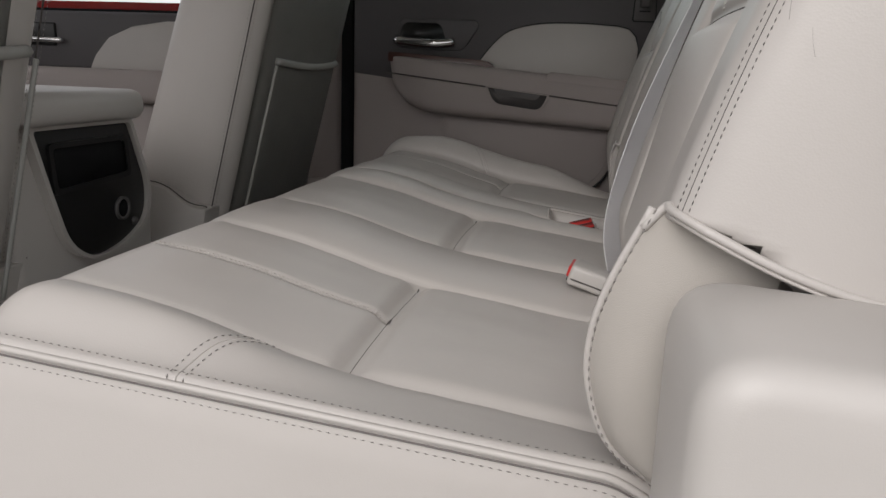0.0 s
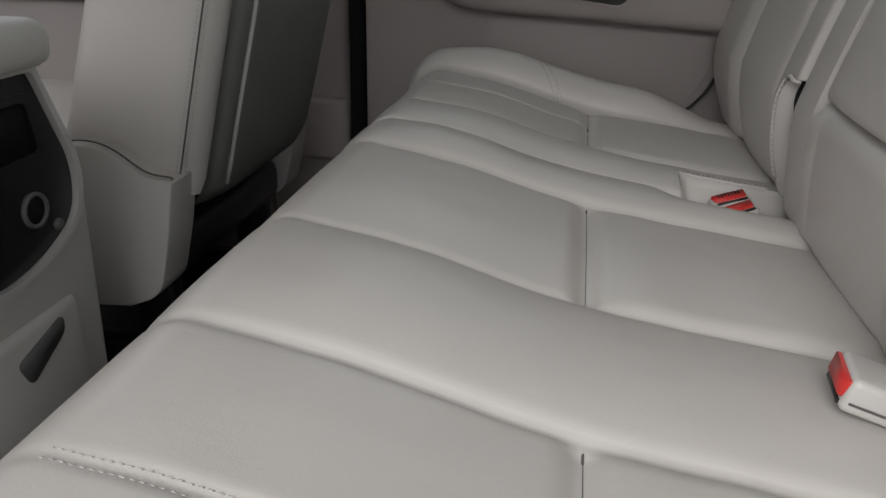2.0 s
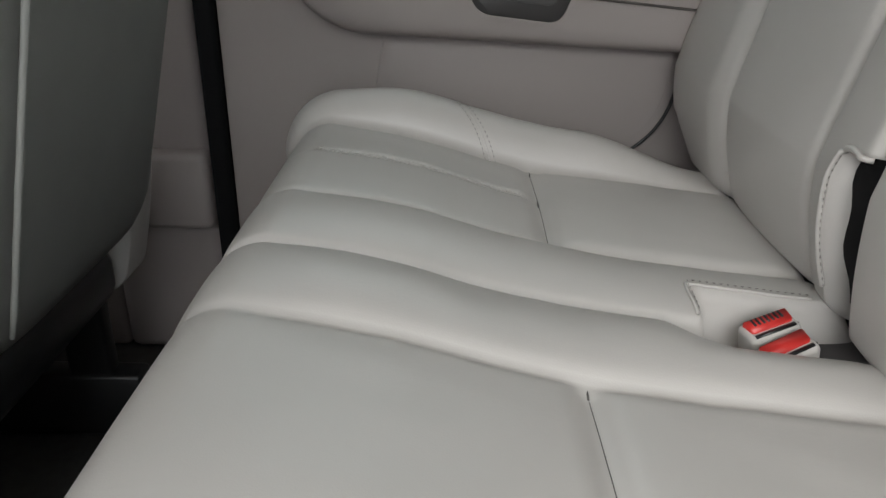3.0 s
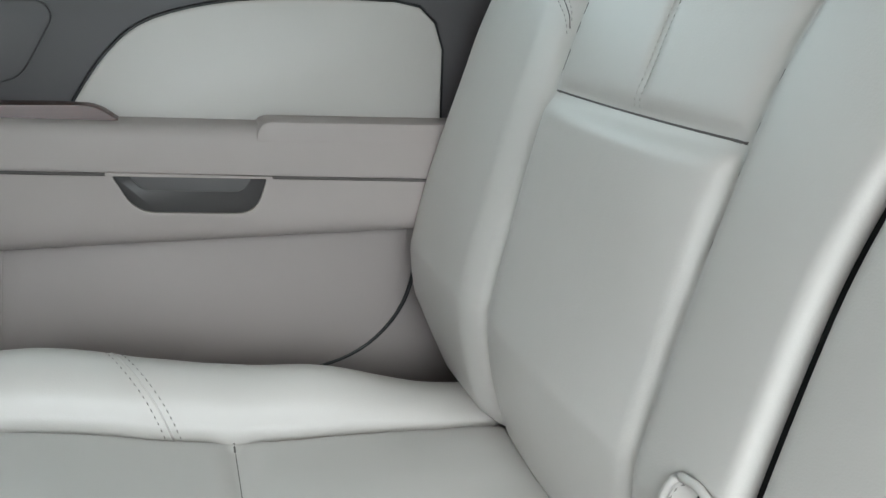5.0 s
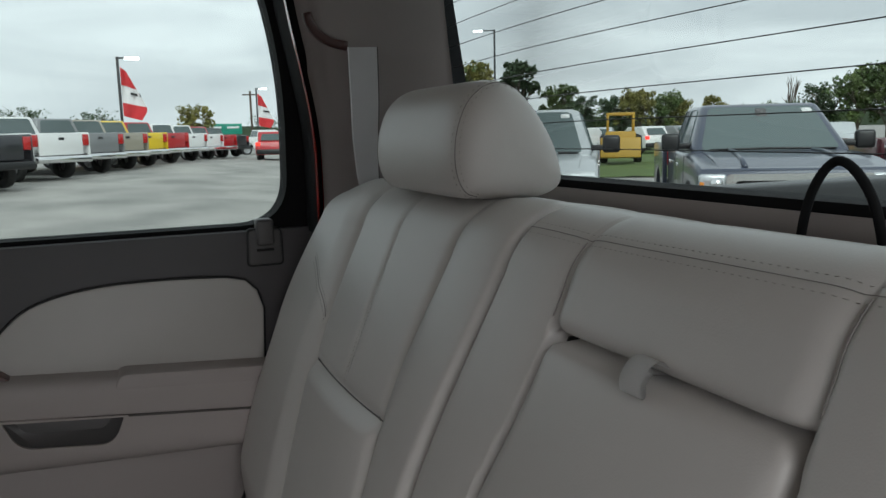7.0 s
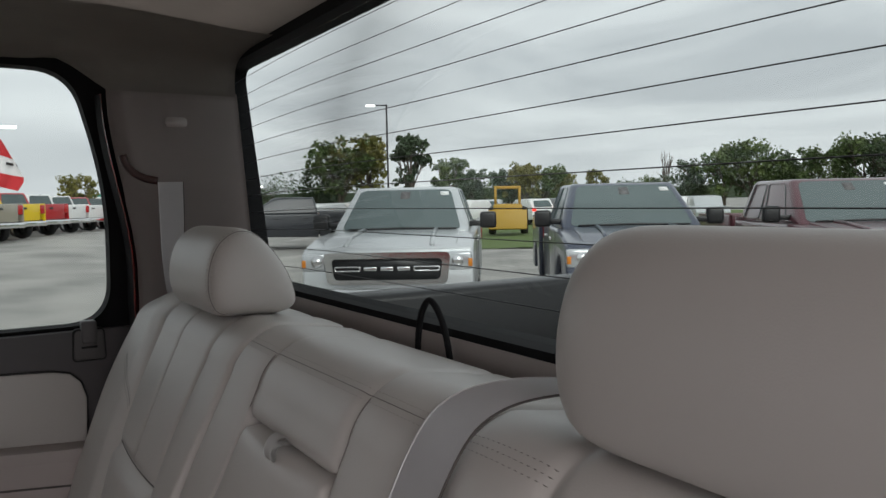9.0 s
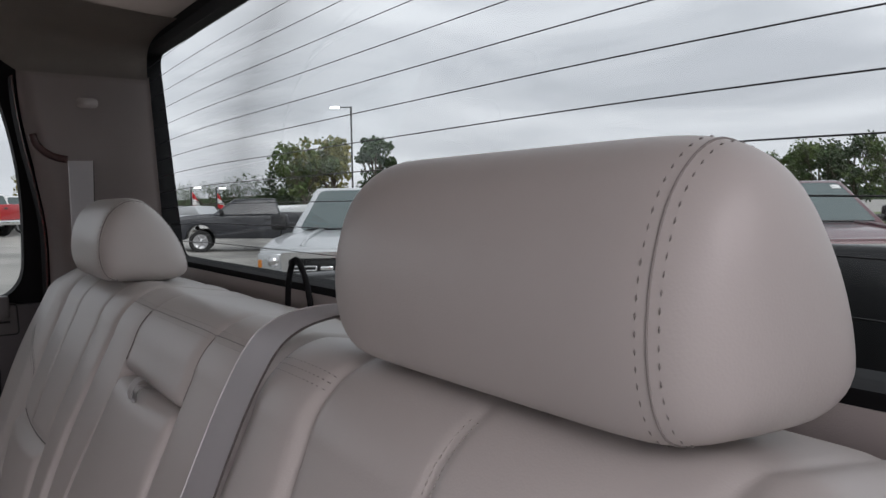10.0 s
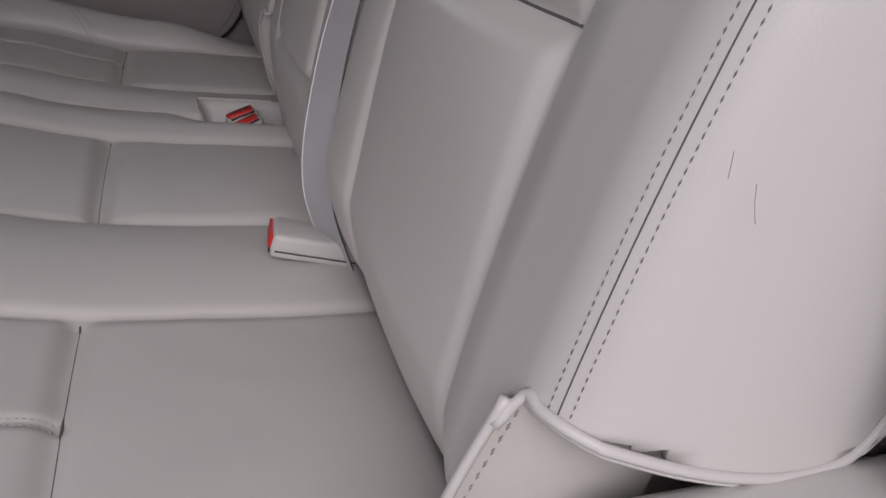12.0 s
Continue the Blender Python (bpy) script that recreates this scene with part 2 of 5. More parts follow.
def cushion_bulge(side, x, y):
    """How far the padding stands proud of the plain slope."""
    d = 0.0
    lo, hi = CUSH[side]
    cuts = (lo,) + LINES[side] + (hi,)
    heights = {"near": (0.012, 0.006, 0.011, 0.006, 0.015), "far": (0.013, 0.007, 0.046)}[side]
    for k, h in enumerate(heights):
        d += h * pillow(y, cuts[k], cuts[k + 1])
    for c in LINES[side]:
        d -= 0.004 * dip(y - c, 0.006)
    for a, b in PANELS[side]:
        if a < y < b:
            e = min(y - a, b - y)
            d -= 0.009 * dip(x - CROSS, 0.010) * smooth(0, 0.012, e)
            d += 0.004 * smooth(0.0, 0.05, x - CROSS) * smooth(0, 0.02, e)
    m = MIDS[side]
    if x < CROSS:
        d -= 0.0035 * dip(y - m, 0.005) * smooth(-0.52, -0.46, x)
    d += 0.0025 * noise.noise((x * 7, y * 7, 2.0)) + 0.0008 * noise.noise((x * 25, y * 25, 5.0))
    d *= smooth(0.06, -0.02, x) * 0.6 + 0.4
    if side == "far" and y > 0.586:
        d *= (0.42 + 0.58 * smooth(-0.52, -0.36, x)) * (1 - 0.75 * smooth(-0.17, 0.0, x))
    else:
        d *= 0.12 + 0.88 * smooth(-0.51, -0.38, x)
    return d


FRONT, ROUND = -0.502, 0.046


def cushion_point(side, s, y):
    """s runs in metres from the front's foot, over the rounded front, to the back."""
    foot = 0.22
    cx = FRONT + ROUND
    top = base_z(cx)
    tall = top - ROUND - foot
    arc = ROUND * math.pi / 2
    if s < tall:
        x, z, nx, nz = FRONT + 0.012 * math.sin(s / tall * math.pi), foot + s, -1, 0
        xe = cx - arc - (tall - s)
    elif s < tall + arc:
        a = (s - tall) / ROUND
        x, z, nx, nz = cx - ROUND * math.cos(a), top - ROUND + ROUND * math.sin(a), -math.cos(a), math.sin(a)
        xe = cx - arc + (s - tall)
    else:
        x = cx + (s - tall - arc)
        z, nx, nz, xe = base_z(x), 0, 1, x
    b = cushion_bulge(side, xe, y)
    if side == "far" and s >= tall + arc:
        # the recess of the buckles
        b -= 0.045 * smooth(0.287, 0.281, y) * smooth(-0.116, -0.106, x)
    b -= 0.05 * smooth(0.008, 0.05, x) if s >= tall + arc else 0
    if side == "near" and s >= tall + arc:
        # the outer edge runs straight, lower than the padding in front
        along = 0.533 - 0.0945 * (x + 0.45)
        b += (along + 0.004 - z - b) * smooth(-0.572, -0.628, y) * smooth(0.03, -0.03, x)
        b -= 0.018 * smooth(0.17, 0.236, y) * smooth(-0.16, -0.10, x)
    lo, hi = CUSH[side]
    if side == "near" and tall <= s < tall + arc:
        b += (0.533 - 0.0945 * (cx + 0.45) + 0.004 - top - b) * smooth(-0.572, -0.628, y) * math.sin((s - tall) / ROUND)
    e, r = min(y - lo, hi - y), 0.006
    if e < r:
        b -= r - math.sqrt(max(0.0, r * r - (r - e) ** 2))
    if s < tall:
        b *= 0.5 + 0.5 * s / tall
    return Vector((x + nx * b, y, z + nz * b))


SLEN = (base_z(FRONT + ROUND) - ROUND - 0.22) + ROUND * math.pi / 2 + (0.05 - FRONT - ROUND)


def cushion(side, ny, ns):
    lo, hi = CUSH[side]
    skirt = 10
    ys = [lo + (hi - lo) * (0.5 - 0.5 * math.cos(math.pi * (0.06 + 0.88 * k / (ny - 1)))) for k in range(ny)]
    ys = [lo + (hi - lo) * k / (ny - 1) for k in range(ny)]

    def at(i, j):
        s = SLEN * j / (ns - 1)
        if i < skirt:
            p = cushion_point(side, s, lo)
            w = 1 - i / skirt
            return (p.x, lo - 0.006 * math.sin(w * 3), p.z + (0.2 - p.z) * w)
        if i >= skirt + ny:
            p = cushion_point(side, s, hi)
            w = (i - skirt - ny + 1) / skirt
            return (p.x, hi + 0.004 * math.sin(w * 3), p.z + (0.2 - p.z) * w)
        return cushion_point(side, s, ys[i - skirt])
    return surf(ny + 2 * skirt, ns, at)


cush = {}
for side, ny in (("near", 250), ("far", 125)):
    cush[side] = part("seat_cushion", cushion(side, ny, 180), LEATHER, bench)
S0 = SLEN - 0.05 + FRONT + ROUND  # length before the flat top begins


def s_of(x):
    return S0 + (x - FRONT - ROUND)


def cushion_line(side, pts, lift=0.0):
    return [cushion_point(side, s_of(x), y) + Vector((0, 0, lift)) for x, y in pts]


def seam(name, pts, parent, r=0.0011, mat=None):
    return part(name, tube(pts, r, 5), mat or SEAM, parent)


for side in ("near", "far"):
    for c in LINES[side]:
        seam("seam", cushion_line(side, [(-0.45 + 0.47 * k / 60, c) for k in range(61)], -0.0006), cush[side], 0.0007, THREAD)
    for a, b in PANELS[side]:
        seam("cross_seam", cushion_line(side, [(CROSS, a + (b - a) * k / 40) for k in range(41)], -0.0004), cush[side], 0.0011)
    m = MIDS[side]
    for o in (-0.0035, 0.0035):
        stitches(stitch_row(cushion_line(side, [(-0.46 + (CROSS + 0.46) * k / 80, m + o) for k in range(81)], 0.0007), 0.0046, 0.0038, 0.0006), PALETHREAD, cush[side])
# piping and double stitching along the outer top edges
for side, y, sg in (("near", CUSH["near"][0], 1), ("far", CUSH["far"][1], -1)):
    edge = [cushion_point(side, s_of(-0.515 + 0.525 * k / 90), y) for k in range(91)]
    part("piping", tube([p + Vector((0, -sg * 0.001, 0.001)) for p in edge], 0.0028, 7), LEATHER, cush[side])
    seam("edge_seam", [p + Vector((0, -sg * 0.002, -0.0035)) for p in edge], cush[side], 0.0007, STITCH_DARK)
    inner = [cushion_point(side, s_of(-0.515 + 0.525 * k / 90), y + sg * 0.0085) + Vector((0, 0, 0.0006)) for k in range(91)]
    stitches(stitch_row(inner, 0.0060, 0.0036, 0.0005), STITCH, cush[side])
    stitches(stitch_row([p + Vector((0, -sg * 0.0052, -0.0075)) for p in edge], 0.0060, 0.0036, 0.0005), STITCH, cush[side])
    outer_line = LINES[side][0] if side == "near" else LINES[side][-1]
    cross = [(-0.272 - 0.047 * math.sin(k / 30 * math.pi / 2) ** 0.8, outer_line + (y - outer_line) * k / 30) for k in range(31)]
    seam("bolster_seam", cushion_line(side, cross, 0.0), cush[side], 0.0009, LEATHER)
    tack = bmesh.new()
    for o in (-0.006, 0.006):
        stitch_row(cushion_line(side, [(x + o, q) for x, q in cross], 0.0006), 0.0062, 0.0042, 0.0006, tack)
    stitches(tack, STITCH, cush[side])


# ---- backrest ----
TOPZ = 0.978


def back_x(z, tuck=1.8):
    if z < 0.60:
        return back_x(0.60) - 0.02 * (0.60 - z) + tuck * (0.60 - z) ** 2
    return 0.041 + 0.36 * (z - 0.782) + 0.35 * (z - 0.782) ** 2


HSEAM = 0.780


SEAMS = {"far": (0.330, 0.434, 0.558), "near": (0.308, 0.426, 0.556)}


def inner_seam(z, kind="far"):
    return SEAMS[kind][0] - (0.022 if kind == "far" else 0.014) * smooth(0.80, 0.96, z)


def outer_bulge(a, z, kind):
    """The outer seats' padding, a: distance from the middle of the cab, towards the front."""
    s2, (_, mid, s1) = inner_seam(z, kind), SEAMS[kind]
    d = 0.007 * pillow(a, 0.215, s2)
    if a > s1:
        d += 0.012 * smooth(s1 - 0.01, 0.600, a)
    if s2 < a < s1:
        e = min(a - s2, s1 - a)
        soft = smooth(0, 0.012, e)
        dome = pillow(a, s2, s1) ** 0.6
        low = 0.010 * smooth(HSEAM + 0.001, HSEAM - 0.012, z) * (1 - 0.9 * smooth(HSEAM - 0.005, HSEAM - 0.14, z))
        d += low * dome + 0.006 * pillow(a, s2, s1)
        d -= 0.005 * dip(z - HSEAM - 0.003, 0.007) * soft
        if z > HSEAM:
            d -= 0.003 * dip(a - mid, 0.005) * smooth(HSEAM + 0.004, HSEAM + 0.03, z)
    for c in (s2, s1):
        d -= 0.004 * dip(a - c, 0.006)
    return d


ARM = (-0.082, 0.130)  # the armrest's opening
ARM_TOP, ARM_LOW = 0.9065, 0.618


def arm_hi(z):
    """The far edge of the armrest's opening, wider towards the cushion."""
    return 0.130 + 0.034 * smooth(0.90, 0.72, z)


def centre_bulge(y, z):
    d = 0.004 * pillow(y, 0.135, 0.243) + 0.004 * pillow(y, -0.202, -0.080)
    lo, hi = ARM[0], arm_hi(z)
    e = min(y - lo, hi - y)
    if e > 0 and ARM_LOW < z < ARM_TOP:
        d -= 0.05 * smooth(0.0, 0.005, e) * smooth(ARM_TOP, ARM_TOP - 0.003, z) * smooth(ARM_LOW, ARM_LOW + 0.003, z)
    elif e > 0 and z >= ARM_TOP:
        # the roll above the armrest: a soft lower lip, and a crease at each end
        r, up = 0.014, z - ARM_TOP
        d += 0.004 * smooth(0.0, 0.02, e)
        if up < r:
            d -= 0.010 * (1 - math.sqrt(max(0.0, 1 - ((r - up) / r) ** 2)))
        d -= 0.0035 * dip(e, 0.005)
    elif e > 0:
        d += 0.003 * pillow(y, lo, hi) - 0.006 * dip(ARM_LOW - z, 0.008)
    return d


def hem_z(x):
    """The lower edge of the near backrest's side."""
    return float(np.interp(x, (-0.02, -0.012, 0.0, 0.04, 0.074, 0.105, 0.130, 0.143, 0.152), (0.664, 0.667, 0.663, 0.645, 0.633, 0.626, 0.627, 0.640, 0.662)))


def back_span(kind, z):
    top = 0.030 * smooth(0.80, 0.98, z)
    lean = 0.033 * smooth(0.72, 0.96, z)
    return {"far": (0.247 - lean, 0.756 - 1.5 * top + 0.018 * smooth(0.80, 0.62, z)), "near": (-0.669 + 0.5 * top, -0.205), "centre": (-0.201, 0.241 - lean)}[kind]


def back_point(kind, s, y, cut=True):
    """s: metres up the front from z = 0.43, then over the top to the rear."""
    lo, hi = back_span(kind, 0.43 + s)
    turn = 0.045
    flat = TOPZ - turn - 0.43
    arc = turn * math.pi / 2
    a = abs(y)
    if s < flat:
        z = 0.43 + s
        x, nx, nz, ze = back_x(z, {"near": 3.2, "far": 1.7, "centre": 0.9}[kind]), -1.0, 0.0, z
    elif s < flat + arc:
        q = (s - flat) / turn
        z = TOPZ - turn + turn * math.sin(q)
        x, nx, nz = back_x(TOPZ - turn) + turn * (1 - math.cos(q)) + 0.012 * math.sin(q), -math.cos(q), math.sin(q)
        ze = TOPZ - turn + (s - flat)
    else:
        k = s - flat - arc
        x, z, nx, nz = back_x(TOPZ - turn) + turn + 0.012 + k, TOPZ - 0.15 * k, 0.0, 1.0
        ze = TOPZ + 0.03
    b = centre_bulge(y, min(ze, 0.99)) if kind == "centre" else outer_bulge(a, min(ze, 0.99), kind)
    if s > flat:
        b *= max(0.25, 1 - 0.75 * (s - flat) / arc)
    b += 0.002 * noise.noise((x * 6, y * 6, z * 6))
    e = min(y - lo, hi - y)
    outer = (kind == "far" and hi - y < y - lo) or (kind == "near" and y - lo < hi - y)
    r = 0.034 if outer else 0.009
    if e < r:
        b -= r - math.sqrt(max(0.0, r * r - (r - e) ** 2))
    # the bottom of the back tucks in over the cushion
    b -= 0.06 * smooth(0.478 if kind == "near" else 0.488, 0.44, z) if s < flat else 0
    if kind != "centre" and s < flat and (cut or kind == "far"):
        # the bolster's foot ends in a hem above the side trim
        foot = 0.50 + 0.157 * smooth(0.590, 0.632, a) if kind == "near" else 0.47 + 0.075 * smooth(0.65, 0.75, a)
        if kind == "near":
            foot = min(foot, hem_z(x - b))
        under = min(1.0, max(0.0, (foot - z) / 0.05))
        b -= 0.15 * under ** (0.8 if kind == "near" else 1.6)
        if kind == "near" and under > 0:
            y += (0.006 + 0.05 * under) * smooth(0.600, 0.64, a)
        if kind == "far":
            b -= 0.09 * smooth(0.284, 0.278, y) * smooth(0.624, 0.618, z)
    drop = 0.0
    if outer and s >= flat:
        drop = 0.022 * smooth(0.09, 0.0, e) * smooth(0.0, arc, s - flat)
    return Vector((x + nx * b, y, z + nz * b - drop))


BLEN = (TOPZ - 0.045 - 0.43) + 0.045 * math.pi / 2 + 0.075


def back_mesh(kind, ny, ns):
    skirt = 8

    def at(i, j):
        s = BLEN * j / (ns - 1)
        lo, hi = back_span(kind, 0.43 + s)
        if i < skirt or i >= skirt + ny:
            w = (1 - i / skirt) if i < skirt else (i - skirt - ny + 1) / skirt
            p = back_point(kind, s, lo if i < skirt else hi, not (kind == "near" and i < skirt))
            x = p.x + w * max(0.0, (0.150 if kind != "centre" else 0.185) - p.x)
            if (kind == "near" and i < skirt) or (kind == "far" and i >= skirt):
                sg = -1 if kind == "near" else 1
                low = hem_z(x) if kind == "near" else 0.60
                return (x, p.y + sg * 0.006 * math.sin(w * math.pi), max(p.z, low))
            return (x, p.y, p.z)
        return back_point(kind, s, lo + (hi - lo) * (i - skirt) / (ny - 1))
    return surf(ny + 2 * skirt, ns, at)


back = {}
for kind, ny in (("far", 150), ("near", 170), ("centre", 140)):
    back[kind] = part("backrest", back_mesh(kind, ny, 190), LEATHER, bench)


def back_line(kind, pts, lift=0.0):
    return [back_point(kind, z - 0.43, y) + Vector((-lift, 0, 0)) for y, z in pts]


for kind, sg in (("far", 1), ("near", -1)):
    first, mid, last = SEAMS[kind]
    fine = kind == "near"
    heights = [0.47 + 0.50 * k / 70 for k in range(71)]
    seam("seam", back_line(kind, [(sg * inner_seam(z, kind), z) for z in heights], 0.0), back[kind], 0.0006, STITCH)
    seam("seam", back_line(kind, [(sg * last, z) for z in heights], 0.0002), back[kind], 0.0006 if fine else 0.0011, STITCH if fine else SEAM)
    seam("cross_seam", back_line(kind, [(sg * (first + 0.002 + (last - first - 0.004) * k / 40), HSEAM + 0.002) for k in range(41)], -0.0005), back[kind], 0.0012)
    for o in (-0.003, 0.003):
        row = back_line(kind, [(sg * (mid + o), HSEAM + 0.006 + 0.19 * k / 50) for k in range(51)], 0.0004)
        stitches(stitch_row(row, 0.0042, 0.0036, 0.0004), PALETHREAD, back[kind])
    # the bolster's own double-stitched seams
    edge = [(sg * p.x, p.z) for p in catmull([(0.655, 0, 0.665), (0.655, 0, 0.74), (0.655, 0, 0.82), (0.654, 0, 0.885), (0.649, 0, 0.925), (0.634, 0, 0.957), (0.600, 0, 0.978)], 71)]
    if fine:
        seam("bolster_seam", back_line(kind, edge, -0.0002), back[kind], 0.0004)
    rows = bmesh.new()
    for o in (-0.0040, 0.0034) if fine else ():
        stitch_row(back_line(kind, [(y + o, z) for y, z in edge], 0.0003), 0.0041, 0.0030, 0.00042, rows)
    cross = [(sg * (last + 0.006 + (0.648 - last - 0.006) * k / 24), 0.828 + 0.058 * (k / 24) ** 0.6) for k in range(25)]
    seam("bolster_seam", back_line(kind, cross, -0.0003), back[kind], 0.0006)
    for o in (-0.005, 0.005):
        stitch_row(back_line(kind, [(y, z + o) for y, z in cross], 0.0004), 0.005, 0.0034, 0.0005, rows)
    stitches(rows, STITCH_DARK if fine else STITCH, back[kind])

# ---- folding armrest ----


def armrest_mesh():
    nu, nv = 60, 80
    top, low = ARM_TOP - 0.003, ARM_LOW + 0.004

    def at(i, j):
        u, v = i / (nu - 1) * 2 - 1, j / (nv - 1)
        z = low + (top - low) * v
        wide, r = (arm_hi(z) - ARM[0]) / 2 - 0.0035, 0.016
        for t in (top - z, z - low):
            if t < r:
                wide -= r - math.sqrt(max(0.0, r * r - (r - t) ** 2))
        e = min((1 - abs(u)) * wide, top - z, z - low)
        b = 0.004 + 0.005 * (1 - u * u)
        if e < r:
            b -= 0.7 * (r - math.sqrt(max(0.0, r * r - (r - e) ** 2))) + (0.03 if e <= 1e-6 else 0)
        return (back_x(z) - b, (arm_hi(z) + ARM[0]) / 2 + u * wide, z)
    return surf(nu, nv, at)


armrest = part("armrest", armrest_mesh(), LEATHER, bench, "folded-up centre armrest in light grey leather")
fold = back_x(ARM_TOP)
loop = catmull([(fold + 0.014, 0, 0.9065), (fold + 0.002, 0, 0.9110), (fold - 0.004, 0, 0.9165), (fold - 0.011, 0, 0.9145), (fold - 0.0165, 0, 0.9060), (fold - 0.0160, 0, 0.8980), (fold - 0.0125, 0, 0.8975), (fold - 0.0110, 0, 0.9050), (fold - 0.005, 0, 0.9085), (fold + 0.014, 0, 0.9045)], 37)
bm = surf(37, 5, lambda i, j: (loop[i].x, 0.008 + 0.018 * j / 4 + 0.0002 * i, loop[i].z))
bmesh.ops.solidify(bm, geom=bm.faces[:], thickness=0.0012)
part("pull_strap", bm, PAPERWHITE, armrest, "short light grey fabric pull strap")
for zz, o in ((0.967, 0), (0.9715, 1), (0.9625, 1)):
    row = [back_point("centre", zz - 0.43, -0.195 + 0.43 * k / 80) + Vector((-0.0006, 0, 0.0004)) for k in range(81)]
    if o:
        stitches(stitch_row(row, 0.0055, 0.0036, 0.0003), THREAD, back["centre"])
    else:
        seam("top_seam", row, back["centre"], 0.0003, STITCH)
rows = bmesh.new()
for zz in (0.9625, 0.967, 0.9715):
    stitch_row([back_point("near", zz - 0.43, -0.292 + 0.082 * k / 24) + Vector((-0.0006, 0, 0.0004)) for k in range(25)], 0.0055, 0.0036, 0.0003, rows)
stitches(rows, STITCH, back["near"])
for c in (ARM[0], ARM[1]):
    seam("seam", [back_point("centre", 0.915 - 0.43 + 0.050 * k / 20, c) for k in range(21)], back["centre"], 0.0006, STITCH)

# ---- head restraints ----
PROFILE = [(0.150, 0.976), (0.118, 0.979), (0.106, 0.990), (0.101, 1.012), (0.104, 1.040), (0.116, 1.066), (0.138, 1.081), (0.162, 1.077), (0.184, 1.056),
           (0.201, 1.030), (0.211, 1.004), (0.211, 0.985), (0.190, 0.976)]
HMID = Vector((0.155, 0, 1.025))


def headrest_k(u):
    return (1 - abs(u) ** 9.0) ** 0.36 if abs(u) < 1 else 0.0


def headrest_mesh(yc, half, tall, dx, z0):
    outline = catmull([(x, 0, z) for x, z in PROFILE] + [(PROFILE[0][0], 0, PROFILE[0][1])], 57)[:-1]
    nu = 61

    def at(i, j):
        u = math.sin(math.pi / 2 * (2 * i / (nu - 1) - 1))
        q = HMID + (outline[j] - HMID) * headrest_k(u)
        return (q.x + dx, yc + half * u, z0 + (q.z - 0.976) * tall)
    return surf(nu, 56, at, close_v=True)


for yc, half, tall, dx, z0, at_u in ((0.399, 0.119, 1.0, 0.0, 0.976, 0.83), (-0.4155, 0.1455, 1.11, 0.022, 0.978, 0.80)):
    hr = part("head_restraint", headrest_mesh(yc, half, tall, dx, z0), LEATHER, bench)
    for sg in (-1,) if yc < 0 else (-1, 1):
        yy = yc + sg * half * at_u

        def ring_at(o, grow):
            k = headrest_k(at_u + sg * o / half) * grow
            flat = [HMID + (p - HMID) * k for p in catmull([(x, 0, z) for x, z in PROFILE], 60)[4:-6]]
            return [Vector((p.x + dx, yy + o, z0 + (p.z - 0.976) * tall)) for p in flat]
        seam("seam", ring_at(0.0, 1.001), hr, 0.0006, STITCH)
        rows = bmesh.new()
        for o in (-0.0045, 0.0045):
            stitch_row(ring_at(o, 1.005), 0.0062, 0.0030, 0.00045, rows)
        stitches(rows, THREAD if yc > 0 else STITCH, hr)
    for sg in (-1, 1):
        part("post", tube([(0.17 + dx, yc + sg * 0.06, 0.93), (0.17 + dx, yc + sg * 0.06, 1.02)], 0.007, 10), BLACK, hr)

# Added dark block, keeps the gap behind the cushion dark and closed.
part("bench_filler", box(-0.40, 0.20, -0.62, 0.68, 0.11, 0.42, 0.02), DARK, bench, "dark filler block under the bench")
part("scuff", tube(catmull([(0.036, -0.674, 0.773), (0.036, -0.674, 0.768), (0.036, -0.674, 0.764)], 16), 0.00015, 4), SCUFF, back["near"], "faint grey scuff")
part("scuff", tube(catmull([(0.047, -0.674, 0.761), (0.048, -0.674, 0.754), (0.05, -0.674, 0.747)], 16), 0.00015, 4), SCUFF, back["near"], "faint grey scuff")
# Second added block, closes the same gap below the backrest.
part("seat_filler", box(-0.01, 0.20, -0.60, 0.70, 0.38, 0.450), DARK, bench)

# Black block behind the armrest, darkens its gaps in place of shade.
part("recess_shade", prism([(back_x(z) + 0.018, z) for z in (0.622, 0.7, 0.8, 0.9)] + [(0.16, 0.9), (0.16, 0.622)], "y", -0.079, 0.160), RUBBER, bench, "black block standing for the shade around the armrest")
# Black strips down the backrest gaps, coloured to stand for shade.
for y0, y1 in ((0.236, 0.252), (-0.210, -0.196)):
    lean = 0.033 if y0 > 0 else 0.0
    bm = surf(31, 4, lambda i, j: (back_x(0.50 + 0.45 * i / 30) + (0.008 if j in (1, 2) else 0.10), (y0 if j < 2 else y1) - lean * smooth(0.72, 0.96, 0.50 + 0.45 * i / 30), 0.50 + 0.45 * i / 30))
    part("gap_shade", bm, RUBBER, bench, sharp=40)

# ---- cab structure ----
FLOOR_Z, GROUND_Z, ROOF_Z = 0.10, -0.62, 1.375
single("floor", box(-2.2, 0.33, -0.80, 0.905, 0.06, FLOOR_Z), CARPET, "dark grey carpeted cab floor", "floor", kind="structure")
# headliner: arched sheet with thickness, flatter where it meets the back window
def roof_z(x, y):
    return ROOF_Z - 0.045 * abs(y / 0.82) ** 3 * smooth(0.05, -0.25, x) - 0.020 * smooth(0.0, 0.29, x)


bm = surf(20, 30, lambda i, j: (-2.2 + 2.49 * i / 19, -0.82 + 1.64 * j / 29, roof_z(-2.2 + 2.49 * i / 19, -0.82 + 1.64 * j / 29)))
bmesh.ops.solidify(bm, geom=bm.faces[:], thickness=-0.03)
